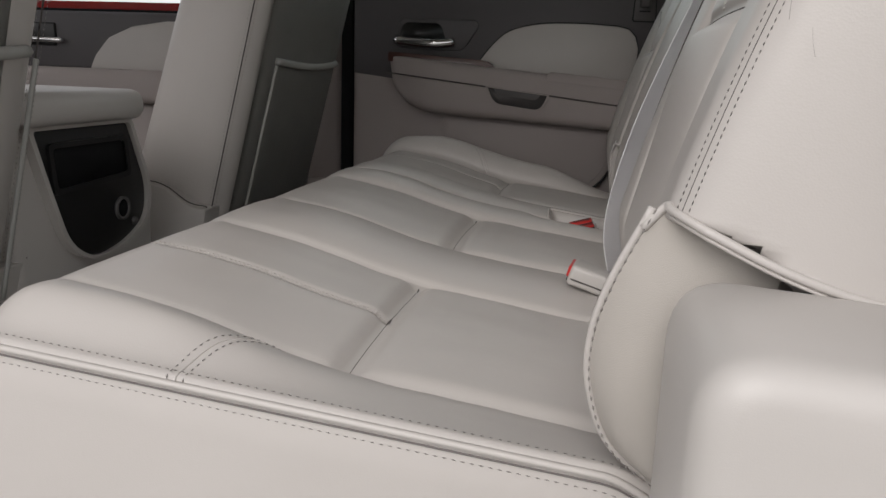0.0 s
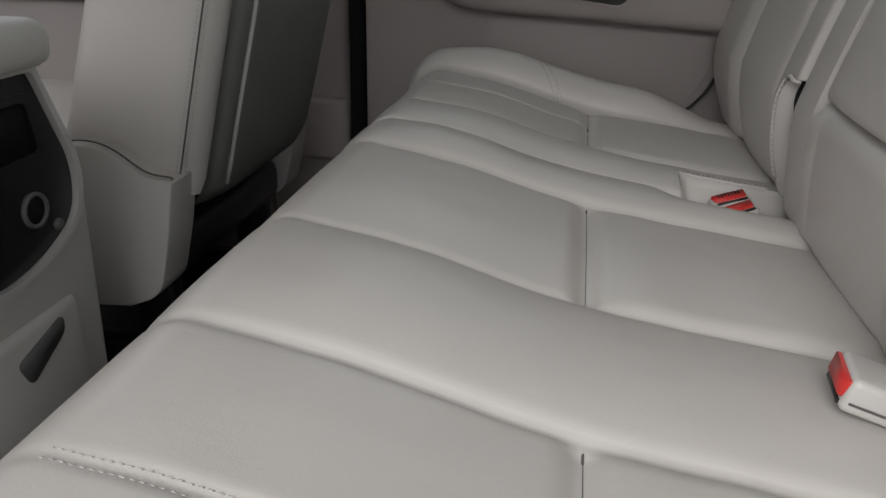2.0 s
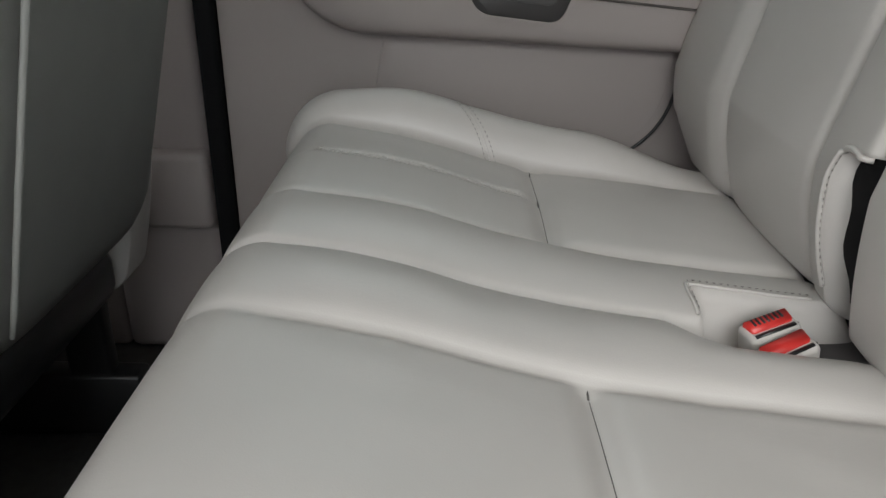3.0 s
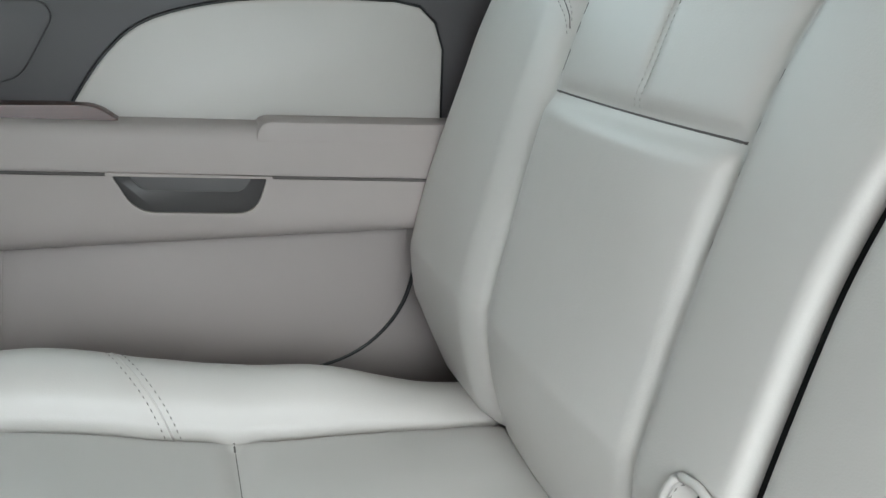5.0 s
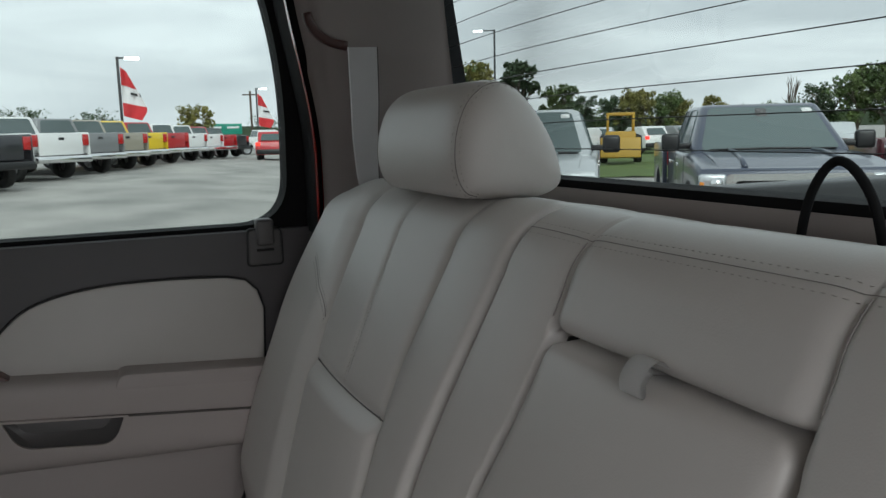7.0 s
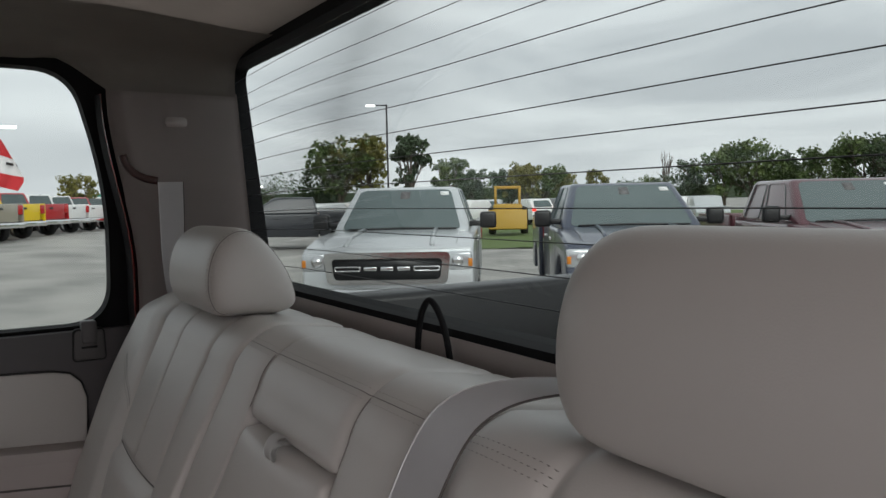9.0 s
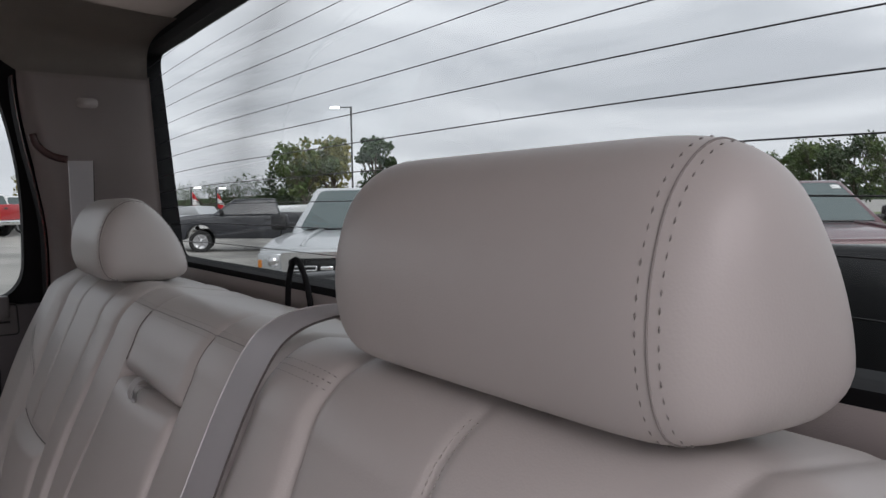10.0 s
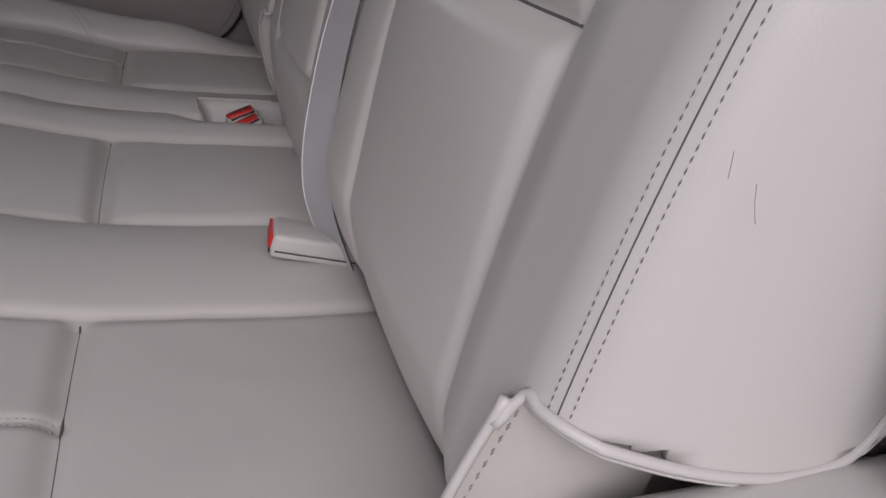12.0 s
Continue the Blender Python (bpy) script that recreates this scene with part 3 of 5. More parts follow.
single("ceiling", bm, LINER, "beige cloth headliner", "headliner", kind="structure")

# rear wall below the back window, with its rolled top
wall_profile = [(0.262, 0.10), (0.262, 0.935), (0.256, 0.962), (0.262, 0.978), (0.285, 0.980), (0.320, 0.975), (0.320, 0.10)]
bm = prism(wall_profile, "y", -0.80, 0.80)
single("wall_rear", bm, TRIM, "beige moulded panel below the back window", "wall panel", kind="structure", sharp=40)

# back window
GX = 0.275
outer = rounded([(-0.84, 0.945), (0.84, 0.945), (0.84, 1.40), (-0.84, 1.40)], 0.03, 5)
inner = rounded([(-0.655, 0.986), (0.655, 0.986), (0.770, 1.342), (-0.770, 1.342)], 0.035, 5)
backwin = thing("window_1", "back window with black border and fine heater lines", "window", kind="structure")
part("frame", ring(outer, inner, "x", GX - 0.012, GX + 0.03), RUBBER, backwin, sharp=40)
pane = part("pane", box(GX + 0.006, GX + 0.010, -0.80, 0.80, 0.955, 1.34), GLASS, backwin)
pane.visible_shadow = False
for k in range(-4, 8):
    z = 1.129 + 0.0280 * k
    part("heater_line", tube([(GX + 0.004, -0.74 + 1.48 * q / 24, z - 0.008 * (max(0.0, abs(-0.74 + 1.48 * q / 24) - 0.3) / 0.4) ** 2) for q in range(25)], 0.0005, 4), BLACK, backwin)

# rear corner pillar trim on the far side
pillar = thing("trim_rear_pillar", "beige plastic rear pillar trim with seat belt slot", "pillar trim", kind="structure")
def pillar_edge(z):
    return 0.104 - 0.038 * smooth(1.0, 1.284, z)


def pillar_at(x, z):
    """The face of the pillar trim: a shoulder above the belt slot, set back below it."""
    u = min(1.0, max(0.0, (x - pillar_edge(z)) / (0.267 - pillar_edge(z))))
    lean = 0.014 * smooth(1.115, 1.14, z) + 0.004 * smooth(1.2, 1.28, z)
    rear = 0.660 + 0.22 * (z - 1.13)
    return 0.703 - lean + (rear + lean - 0.703) * u ** 1.1


def pillar_point(i, j):
    z = 0.90 + 0.391 * j / 27
    x = pillar_edge(z) + (0.267 - pillar_edge(z)) * i / 23
    return (x, pillar_at(x, z) + 0.02 * smooth(0.02, 0.0, x - pillar_edge(z)), z)


bm = surf(24, 28, pillar_point)
bmesh.ops.solidify(bm, geom=bm.faces[:], thickness=-0.02)
part("panel", bm, TRIM, pillar)
part("red_edge", surf(2, 28, lambda i, j: (pillar_edge(0.90 + 0.39 * j / 27) - 0.001, 0.746 + 0.010 * i, 0.90 + 0.39 * j / 27)), REDPAINT, pillar, "thin red painted body edge")
part("door_seal", surf(6, 28, lambda i, j: (pillar_edge(0.90 + 0.39 * j / 27) - 0.004 * math.sin(i / 5 * math.pi) + 0.001, 0.757 + 0.072 * i / 5, 0.90 + 0.39 * j / 27)), RUBBER, pillar, "black rubber door seal")


def cove(i, j):
    """The headliner's far edge, rolling down to the door frame and the pillar trim."""
    x, t = -0.70 + 0.963 * i / 63, j / 15
    low = float(np.interp(x, (-0.7, -0.06, 0.0, 0.02, 0.04, 0.062, 0.27), (1.338, 1.343, 1.340, 1.325, 1.306, 1.286, 1.286)))
    y0 = 0.79 + (pillar_at(x, 1.284) - 0.002 - 0.79) * smooth(-0.06, 0.07, x)
    top = roof_z(x, 0.5) - 0.004
    a, k = t * math.pi / 2, 0.7 - 0.25 * smooth(-0.1, 0.15, x)
    return (x, 0.50 + (y0 - 0.50) * math.cos(a) ** k, low + (top - low) * math.sin(a) ** k)


bm = surf(64, 16, cove)
bmesh.ops.solidify(bm, geom=bm.faces[:], thickness=0.006)
single("trim_headliner_edge", bm, LINER, "beige cloth headliner edge above the far door", "headliner", kind="structure")
slot = [(x, pillar_at(x, z) - 0.002, z) for x, z in ((0.083, 1.188), (0.087, 1.174), (0.098, 1.161), (0.114, 1.152), (0.132, 1.148))]
part("belt_slot", tube(catmull(slot, 14), 0.006, 8), material("maroon_plastic", (0.05, 0.018, 0.015), 0.5), pillar, "dark maroon belt slot lip")
part("airbag_tag", prism(rounded([(0.148, 1.233), (0.182, 1.233), (0.182, 1.249), (0.148, 1.249)], 0.008, 4), "y", pillar_at(0.165, 1.24) - 0.0015, pillar_at(0.165, 1.24) + 0.01), TRIM, pillar)
# Unseen wall, added to cut the low light entering from ahead.
single("wall_front", box(-2.28, -2.20, -0.92, 0.93, 0.06, 0.95), DARK, "plain dark wall out of view, holding back light from the front", "dashboard", kind="structure")
single("wall_near_pillar", box(0.20, 0.30, -0.84, -0.76, 0.10, 1.42, 0.01), TRIM, "beige rear pillar beside the open door", "pillar", kind="structure")

# seat belts
def strap(name, pts, wide, mat, label, group="seat belts", thick=0.0012, n=40):
    line = catmull(pts, n)
    w = [Vector(q) for q in wide]
    wl_ = catmull(w, n) if len(w) > 1 else [w[0]] * n

    def ribbed(i, j):
        d = (line[min(i + 1, n - 1)] - line[max(i - 1, 0)]).cross(wl_[i]).normalized()
        return line[i] + wl_[i] * (j / 24 - 0.5) + d * (0.0004 if j % 2 else 0.0)
    bm = surf(n, 25, ribbed)
    bmesh.ops.solidify(bm, geom=bm.faces[:], thickness=thick)
    bmesh.ops.recalc_face_normals(bm, faces=bm.faces[:])
    belt = single(name, bm, mat, label, "seat belt", group, sharp=50)
    # One edge tube is dark: it stands for the shadow beside the belt.
    for e in (-0.5, 0.5):
        part("edge_and_shade", tube([line[i] + wl_[i] * e for i in range(n)], 0.0008, 6), SEAM if e > 0 else mat, belt)
    return belt


strap("seat_belt", [(0.150, 0.672, 1.146), (0.149, 0.668, 1.08), (0.147, 0.664, 1.02), (0.150, 0.660, 0.96), (0.165, 0.652, 0.90), (0.19, 0.64, 0.84)],
      [(0.036, -0.010, 0), (0.033, -0.012, 0), (0.024, -0.018, 0), (0.012, -0.026, 0), (0.010, -0.030, 0)], WEB, "light grey seat belt hanging from the far pillar")
def belt_x(z):
    return back_x(z) - 0.009


strap("seat_belt", [(0.245, -0.300, 0.955), (0.200, -0.288, 0.992), (0.160, -0.268, 1.004), (0.124, -0.222, 0.990), (belt_x(0.95), -0.198, 0.95), (belt_x(0.86), -0.196, 0.86), (belt_x(0.76), -0.192, 0.76), (belt_x(0.66), -0.194, 0.66), (-0.022, -0.198, 0.56), (-0.002, -0.200, 0.47)],
      [(0.016, -0.044, 0), (0.012, -0.045, 0), (0.006, -0.046, 0), (0.002, -0.047, 0), (0.002, -0.047, 0), (0.004, -0.046, 0), (0.010, -0.045, 0), (0.016, -0.043, 0), (0.020, -0.041, 0), (0.020, -0.041, 0)], WEB, "light grey ribbed seat belt over the middle of the backrest", n=110)

# ---- far rear door ----
door = thing("door_1", "closed rear door with dark upper trim and beige armrest", "door", kind="structure")
YD = 0.805
# dark upper panel
part("upper_panel", prism([(-0.645, 0.72), (-0.645, 0.906), (0.110, 0.906), (0.100, 0.66), (-0.1, 0.66)], "y", YD, YD + 0.05, 0.004), DARK, door, "dark grey grained upper door panel", sharp=35)
insert = catmull([(-0.345, 0, 0.735), (-0.334, 0, 0.756), (-0.300, 0, 0.800), (-0.260, 0, 0.830), (-0.188, 0, 0.846), (-0.10, 0, 0.848), (-0.020, 0, 0.844)], 26)
insert = [(p.x, p.z) for p in insert] + [(0.006, 0.838), (0.022, 0.822), (0.030, 0.795), (0.026, 0.690), (-0.345, 0.690)]
part("insert", prism(insert, "y", YD - 0.007, YD + 0.02, 0.004), PALE, door, "pale grey upholstered insert", sharp=50)
line = [(x, YD - 0.004, z) for x, z in insert[:-1]]
part("insert_gap", tube(line, 0.0022, 6), BLACK, door)
# window opening
oo = rounded([(-0.700, 0.880), (0.150, 0.880), (0.150, 1.16), (0.135, 1.395), (-0.70, 1.395)], [0.02, 0.03, 0.05, 0.03, 0.02], 8)
ii = rounded([(-0.620, 0.912), (0.075, 0.912), (0.079, 1.14), (0.030, 1.335), (-0.620, 1.345)], [0.03, 0.068, 0.15, 0.06, 0.03], 8)
part("window_frame", ring(oo, ii, "y", YD + 0.012, YD + 0.055), RUBBER, door, "black rubber window surround", sharp=40)
dg = part("window_pane", prism(ii, "y", YD + 0.035, YD + 0.039), GLASS, door)
dg.visible_shadow = False
# outer skin of the door, red
part("door_skin", box(-0.66, 0.125, YD + 0.06, YD + 0.10, 0.10, 0.90, 0.01), REDPAINT, door, "red painted outer skin")
# armrest
def arm_top(x):
    return 0.744 - 0.085 * (x + 0.30)


def armrest_door():
    nu, nv = 60, 26

    def at(i, j):
        x = -0.548 + 0.63 * i / (nu - 1)
        g = math.sqrt(max(0.0, 1 - max(0.0, (-0.43 - x) / 0.118) ** 2))
        top = arm_top(x)
        bot = top - 0.018 - (top - 0.018 - (0.624 - 0.05 * (x + 0.30))) * (0.05 + 0.95 * g)
        t = j / (nv - 1)
        # round the section: back top, over the front, back bottom
        a = t * math.pi
        deep = 0.062 * (0.35 + 0.65 * g)
        zc, hz = (top + bot) / 2, (top - bot) / 2
        ca, sa = math.cos(a), math.sin(a)
        z = zc + hz * (abs(ca) ** 0.35) * (1 if ca > 0 else -1)
        y = YD + 0.004 - deep * (abs(sa) ** 0.32) * (1 - 0.18 * t)
        return (x, y, z)
    return surf(nu, nv, at)


arm = part("armrest", armrest_door(), TRIM, door, "beige moulded door armrest with pull pocket")
part("groove", tube([(-0.55 + 0.61 * k / 30, YD - 0.0555, 0.706 - 0.102 * (-0.55 + 0.61 * k / 30 + 0.374)) for k in range(31)], 0.0018, 6), SEAM, arm)
pocket = rounded([(-0.304, 0.698), (-0.166, 0.684), (-0.180, 0.650), (-0.288, 0.662)], [0.003, 0.003, 0.02, 0.02], 6)
mid = (sum(p[0] for p in pocket) / len(pocket), sum(p[1] for p in pocket) / len(pocket))
big = [(mid[0] + (x - mid[0]) * 1.09, mid[1] + (z - mid[1]) * 1.16) for x, z in pocket]
cup = part("pull_pocket", prism(pocket, "y", YD - 0.0545, YD - 0.03), LATCHGREY, arm, "recessed grey pull pocket")
part("pocket_lip", ring(big, pocket, "y", YD - 0.0590, YD - 0.04), TRIM, cup, sharp=50)
part("grip", prism(rounded([(-0.292, 0.699), (-0.178, 0.687), (-0.190, 0.672), (-0.280, 0.682)], 0.008, 5), "y", YD - 0.0575, YD - 0.045, 0.002), LATCHGREY, cup, sharp=40)
part("step_pad", prism(rounded([(-0.176, 0.712), (-0.168, 0.738), (0.04, 0.722), (0.04, 0.690)], [0.004, 0.012, 0.004, 0.0], 5), "y", YD - 0.052, YD, 0.004), TRIM, arm, sharp=40)
part("wood_inlay", prism(rounded([(-0.55, 0.750), (-0.55, 0.772), (-0.312, 0.758), (-0.290, 0.740)], [0.002, 0.006, 0.012, 0.002], 5), "y", YD - 0.03, YD + 0.01, 0.003), WOOD, arm, "dark glossy wood inlay", sharp=40)
# lower panel
low = rounded([(-0.645, 0.12), (-0.645, 0.760), (0.05, 0.672), (0.004, 0.59), (-0.014, 0.505), (-0.070, 0.452), (-0.20, 0.43), (-0.25, 0.12)], [0, 0, 0, 0.03, 0.04, 0.05, 0.05, 0], 6)
part("lower_panel", prism(low, "y", YD + 0.004, YD + 0.05, 0.004), TRIM, door, "beige lower door panel", sharp=35)
part("lower_dish", prism(rounded([(-0.46, 0.38), (-0.412, 0.64), (-0.006, 0.61), (-0.026, 0.512), (-0.078, 0.462), (-0.20, 0.44)], [0.03, 0.03, 0.02, 0.04, 0.05, 0.05], 6), "y", YD + 0.0015, YD + 0.02, 0.002), TRIM, door, sharp=35)
part("panel_gap", tube([(x + 0.002, YD + 0.006, z) for x, z in low if -0.24 < x < 0.03 and z < 0.64], 0.0026, 6), BLACK, door)
single("trim_door_sill", box(-0.30, 0.26, 0.835, 0.862, 0.10, 0.87, 0.01), TRIM, "beige body trim behind the door edge", "trim", kind="structure")
# inner handle
hb = rounded([(-0.545, 0.783), (-0.530, 0.850), (-0.345, 0.850), (-0.337, 0.836), (-0.375, 0.778)], 0.02, 5)
bezel = part("handle_bezel", prism(hb, "y", YD - 0.006, YD + 0.01, 0.003), DARK, door, sharp=40)
part("handle_recess", prism(rounded([(-0.535, 0.788), (-0.52, 0.841), (-0.43, 0.841), (-0.41, 0.788)], 0.015, 5), "y", YD - 0.0075, YD), BLACK, bezel)
part("door_handle", tube(catmull([(-0.538, YD - 0.012, 0.800), (-0.49, YD - 0.02, 0.796), (-0.44, YD - 0.022, 0.794), (-0.396, YD - 0.012, 0.798)], 14), 0.0105, 10), CHROME, bezel, "chrome pull handle")
# latch by the window
latch = part("lock_plate", prism(rounded([(0.013, 0.857), (0.061, 0.857), (0.059, 0.906), (0.015, 0.906)], 0.006, 4), "y", YD - 0.004, YD + 0.01, 0.002), LATCHGREY, door, "grey lock plate beside the window", sharp=50)
part("plate_gap", ring(rounded([(0.0105, 0.8545), (0.0635, 0.8545), (0.0615, 0.9085), (0.0125, 0.9085)], 0.008, 4), rounded([(0.013, 0.857), (0.061, 0.857), (0.059, 0.906), (0.015, 0.906)], 0.006, 4), "y", YD - 0.0025, YD + 0.01), BLACK, latch)
part("knob", box(0.025, 0.049, YD - 0.013, YD + 0.01, 0.884, 0.922, 0.004), LATCHGREY, latch)
part("knob_groove", box(0.025, 0.049, YD - 0.0055, YD, 0.876, 0.8795), BLACK, latch)

# far centre pillar between the doors
cp = thing("trim_centre_pillar", "beige centre pillar with black door seal", "pillar trim", kind="structure")
part("seal", box(-0.676, -0.648, 0.80, 0.87, 0.10, 1.38, 0.006), RUBBER, cp, "black rubber door seal")
part("pillar_panel", box(-0.86, -0.680, 0.83, 0.90, 0.10, 1.38, 0.02), TRIM, cp)
part("pillar_step", box(-0.79, -0.682, 0.80, 0.85, 0.33, 0.452, 0.012), TRIM, cp)

# far front door seen past the seats
fdoor = thing("door_2", "front door with dark upper trim and beige armrest", "door", kind="structure")
part("upper_panel", box(-2.10, -0.86, 0.85, 0.91, 0.70, 0.852, 0.01), DARK, fdoor)
part("insert", prism([(-1.39, 0.70), (-1.37, 0.74), (-1.33, 0.785), (-1.26, 0.815), (-1.16, 0.83), (-0.98, 0.83), (-0.98, 0.70)], "y", 0.838, 0.87, 0.004), PALE, fdoor, sharp=40)
part("armrest", box(-2.10, -0.90, 0.79, 0.87, 0.62, 0.705, 0.02, 3), TRIM, fdoor)
part("lower_panel", box(-2.10, -0.86, 0.84, 0.91, 0.10, 0.62, 0.01), TRIM, fdoor)
part("door_handle", box(-1.62, -1.465, 0.83, 0.85, 0.768, 0.782, 0.005), CHROME, fdoor, "chrome pull handle")
part("handle_recess", box(-1.63, -1.49, 0.842, 0.86, 0.760, 0.820, 0.004), BLACK, fdoor)
part("window_frame", ring([(-2.12, 0.840), (-0.86, 0.840), (-0.86, 1.40), (-2.0, 1.40)], [(-2.05, 0.858), (-0.92, 0.858), (-0.92, 1.34), (-1.9, 1.34)], "y", 0.86, 0.90), RUBBER, fdoor)

# ---- front seats ----
def front_seat(yc, dx, inner, label, cover=0.196):
    """inner: the side of the seat that faces the console, -1 or 1 in y."""
    seat = thing("front_seat", label, "seat", "front seats")
    half = 0.225

    def rear_edge(z):
        return -0.704 + 0.25 * (z - 0.466) + dx

    def shell(i, j):
        a, t = 2 * math.pi * i / 48, j / 39
        z = 0.44 + 0.84 * t
        ca, sa = math.cos(a), math.sin(a)
        deep = 0.112 - 0.035 * t
        wide = half - 0.045 * smooth(0.7, 1.0, t)
        x = rear_edge(z) - deep + deep * (abs(ca) ** 0.5) * (1 if ca > 0 else -1)
        return (x, yc + wide * (abs(sa) ** 0.3) * (1 if sa > 0 else -1), z)
    body = part("backrest", surf(48, 40, shell, close_u=True), LEATHER, seat)
    for sg in (-1, 1):
        row = [(rear_edge(z) - 0.026, yc + sg * (half + 0.0008) , z) for z in (0.47 + 0.6 * k / 60 for k in range(61))]
        two = stitch_row([Vector(p) + Vector((0.006, 0, 0)) for p in row], 0.0065, 0.0042, 0.0005)
        stitches(stitch_row([Vector(p) - Vector((0.006, 0, 0)) for p in row], 0.0065, 0.0042, 0.0005, two), STITCH, body)
        seam("seam", row, body, 0.0012)

    def panel(i, j):
        u, z = 2 * i / 31 - 1, 0.425 + 0.75 * j / 39
        edge = 0.020 * abs(u) ** 6 + 0.012 * smooth(0.46, 0.42, z)
        return (rear_edge(z) + 0.016 - edge, yc + cover * u, z)
    bm = surf(32, 40, panel)
    bmesh.ops.solidify(bm, geom=bm.faces[:], thickness=0.012)
    pk = part("back_panel", bm, DARKCLOTH, seat, "darker grey back panel with map pocket")
    part("pocket_hem", tube([(rear_edge(0.735) + 0.019 - 0.008 * abs(2 * k / 24 - 1) ** 4, yc - 0.165 + 0.33 * k / 24, 0.738 - 0.008 * math.sin(math.pi * k / 24)) for k in range(25)], 0.007, 8), DARKCLOTH, pk)
    part("pocket_edge", tube([(rear_edge(z) + 0.017, yc + inner * 0.172, z) for z in (0.45 + 0.28 * k / 12 for k in range(13))], 0.003, 6), DARKCLOTH, pk)
    part("cushion", box(-1.36 + dx, -0.80 + dx, yc - half, yc + half, 0.36, 0.50, 0.05, 3), LEATHER, seat)
    sk = rounded([(-1.05, 0.285), (-1.05, 0.45), (-0.93, 0.500), (-0.815, 0.520), (-0.755, 0.478), (-0.722, 0.476), (-0.735, 0.40), (-0.755, 0.318), (-0.80, 0.300)], [0, 0.03, 0.06, 0.06, 0.02, 0.004, 0.02, 0.03, 0.0], 7)
    for sg in (-1, 1):
        bm = prism([(x + dx, z) for x, z in sk], "y", yc + sg * half - 0.035, yc + sg * half + 0.035, 0.012, 3)
        sv = part("skirt", bm, PALE, seat, sharp=40)
        lip = [(x + dx, yc + sg * half + sg * 0.03, z + 0.005) for x, z in sk[8:40]]
        part("skirt_gap", tube(lip, 0.0012, 6), SEAM, sv)
        part("rail", box(-1.3 + dx, -0.74 + dx, yc + sg * 0.17 - 0.02, yc + sg * 0.17 + 0.02, 0.10, 0.20, 0.006), BLACK, seat)
        part("leg", box(-0.84 + dx, -0.78 + dx, yc + sg * 0.17 - 0.015, yc + sg * 0.17 + 0.015, 0.18, 0.40, 0.006), BLACK, seat)
    part("under_tray", box(-1.3 + dx, -0.76 + dx, yc - 0.19, yc + 0.19, 0.31, 0.38, 0.02), BLACK, seat)
    return seat


DARKCLOTH = material("back_panel_vinyl", (0.33, 0.33, 0.31), 0.55, bump=0.2, bump_scale=800)
front_seat(0.445, 0.0, -1, "light grey leather front passenger seat with map pocket")
front_seat(-0.48, -0.035, 1, "light grey leather front driver seat", 0.15)

# ---- centre console ----
console = thing("centre_console", "beige centre console with black rear panel", "console")
cons = rounded([(-0.215, 0.10), (-0.235, 0.55), (-0.235, 0.644), (0.035, 0.644), (0.088, 0.53), (0.075, 0.10)], [0, 0.05, 0.02, 0.02, 0.05, 0], 5)
part("body", prism(cons, "x", -1.5, -0.775, 0.015, 3), PALE, console, sharp=50)
part("lid", box(-1.35, -0.735, -0.262, 0.020, 0.646, 0.690, 0.018, 4), PALE, console, "pale padded console lid")
face = rounded([(-0.200, 0.640), (0.012, 0.640), (0.056, 0.54), (0.048, 0.488), (-0.010, 0.460), (-0.085, 0.450), (-0.140, 0.480), (-0.172, 0.56)], [0.006, 0.006, 0.05, 0.03, 0.04, 0.04, 0.03, 0.05], 6)
rim = [(-0.0575 + (y + 0.0575) * 1.075, 0.54 + (z - 0.54) * 1.06) for y, z in face]
part("panel_rim", ring(rim, face, "x", -0.79, -0.762), PALE, console, sharp=40)
rear = part("rear_panel", prism(face, "x", -0.80, -0.768, 0.003), BLACK, console, "glossy black rear panel with vents and socket", sharp=40)
tray_out = rounded([(-0.165, 0.552), (0.012, 0.560), (0.004, 0.622), (-0.172, 0.622)], 0.010, 4)
tray_in = rounded([(-0.157, 0.560), (0.004, 0.567), (-0.003, 0.615), (-0.164, 0.615)], 0.008, 4)
tray = part("tray_frame", ring(tray_out, tray_in, "x", -0.772, -0.763), BLACK, rear, sharp=40)
part("tray_back", prism(tray_in, "x", -0.772, -0.7665), RUBBER, tray)
part("socket_ring", ring([(-0.012 + 0.018 * math.cos(a), 0.512 + 0.018 * math.sin(a)) for a in (0.3142 * k for k in range(20))], [(-0.012 + 0.014 * math.cos(a), 0.512 + 0.014 * math.sin(a)) for a in (0.3142 * k for k in range(20))], "x", -0.77, -0.7635), LATCHGREY, rear)
part("socket", tube([(-0.77, -0.012, 0.512), (-0.766, -0.012, 0.512)], 0.0138, 20), RUBBER, rear)
part("button", tube([(-0.77, 0.018, 0.487), (-0.764, 0.018, 0.487)], 0.006, 14), LATCHGREY, rear)
console.location = (0.018, -0.012, 0.0)
drawer = part("drawer", box(-0.79, -0.768, -0.13, 0.035, 0.27, 0.405, 0.012, 3), PALE, console)
part("finger_cup", prism(rounded([(-0.075, 0.375), (0.0, 0.395), (0.0, 0.375), (-0.06, 0.345)], 0.01, 5), "x", -0.775, -0.7665), LATCHGREY, drawer)

# ---- near side ----
side_pts = rounded([(-0.004, 0.10), (-0.006, 0.636), (0.09, 0.630), (0.30, 0.612), (0.30, 0.10)], [0, 0.034, 0.02, 0.02, 0], 8)
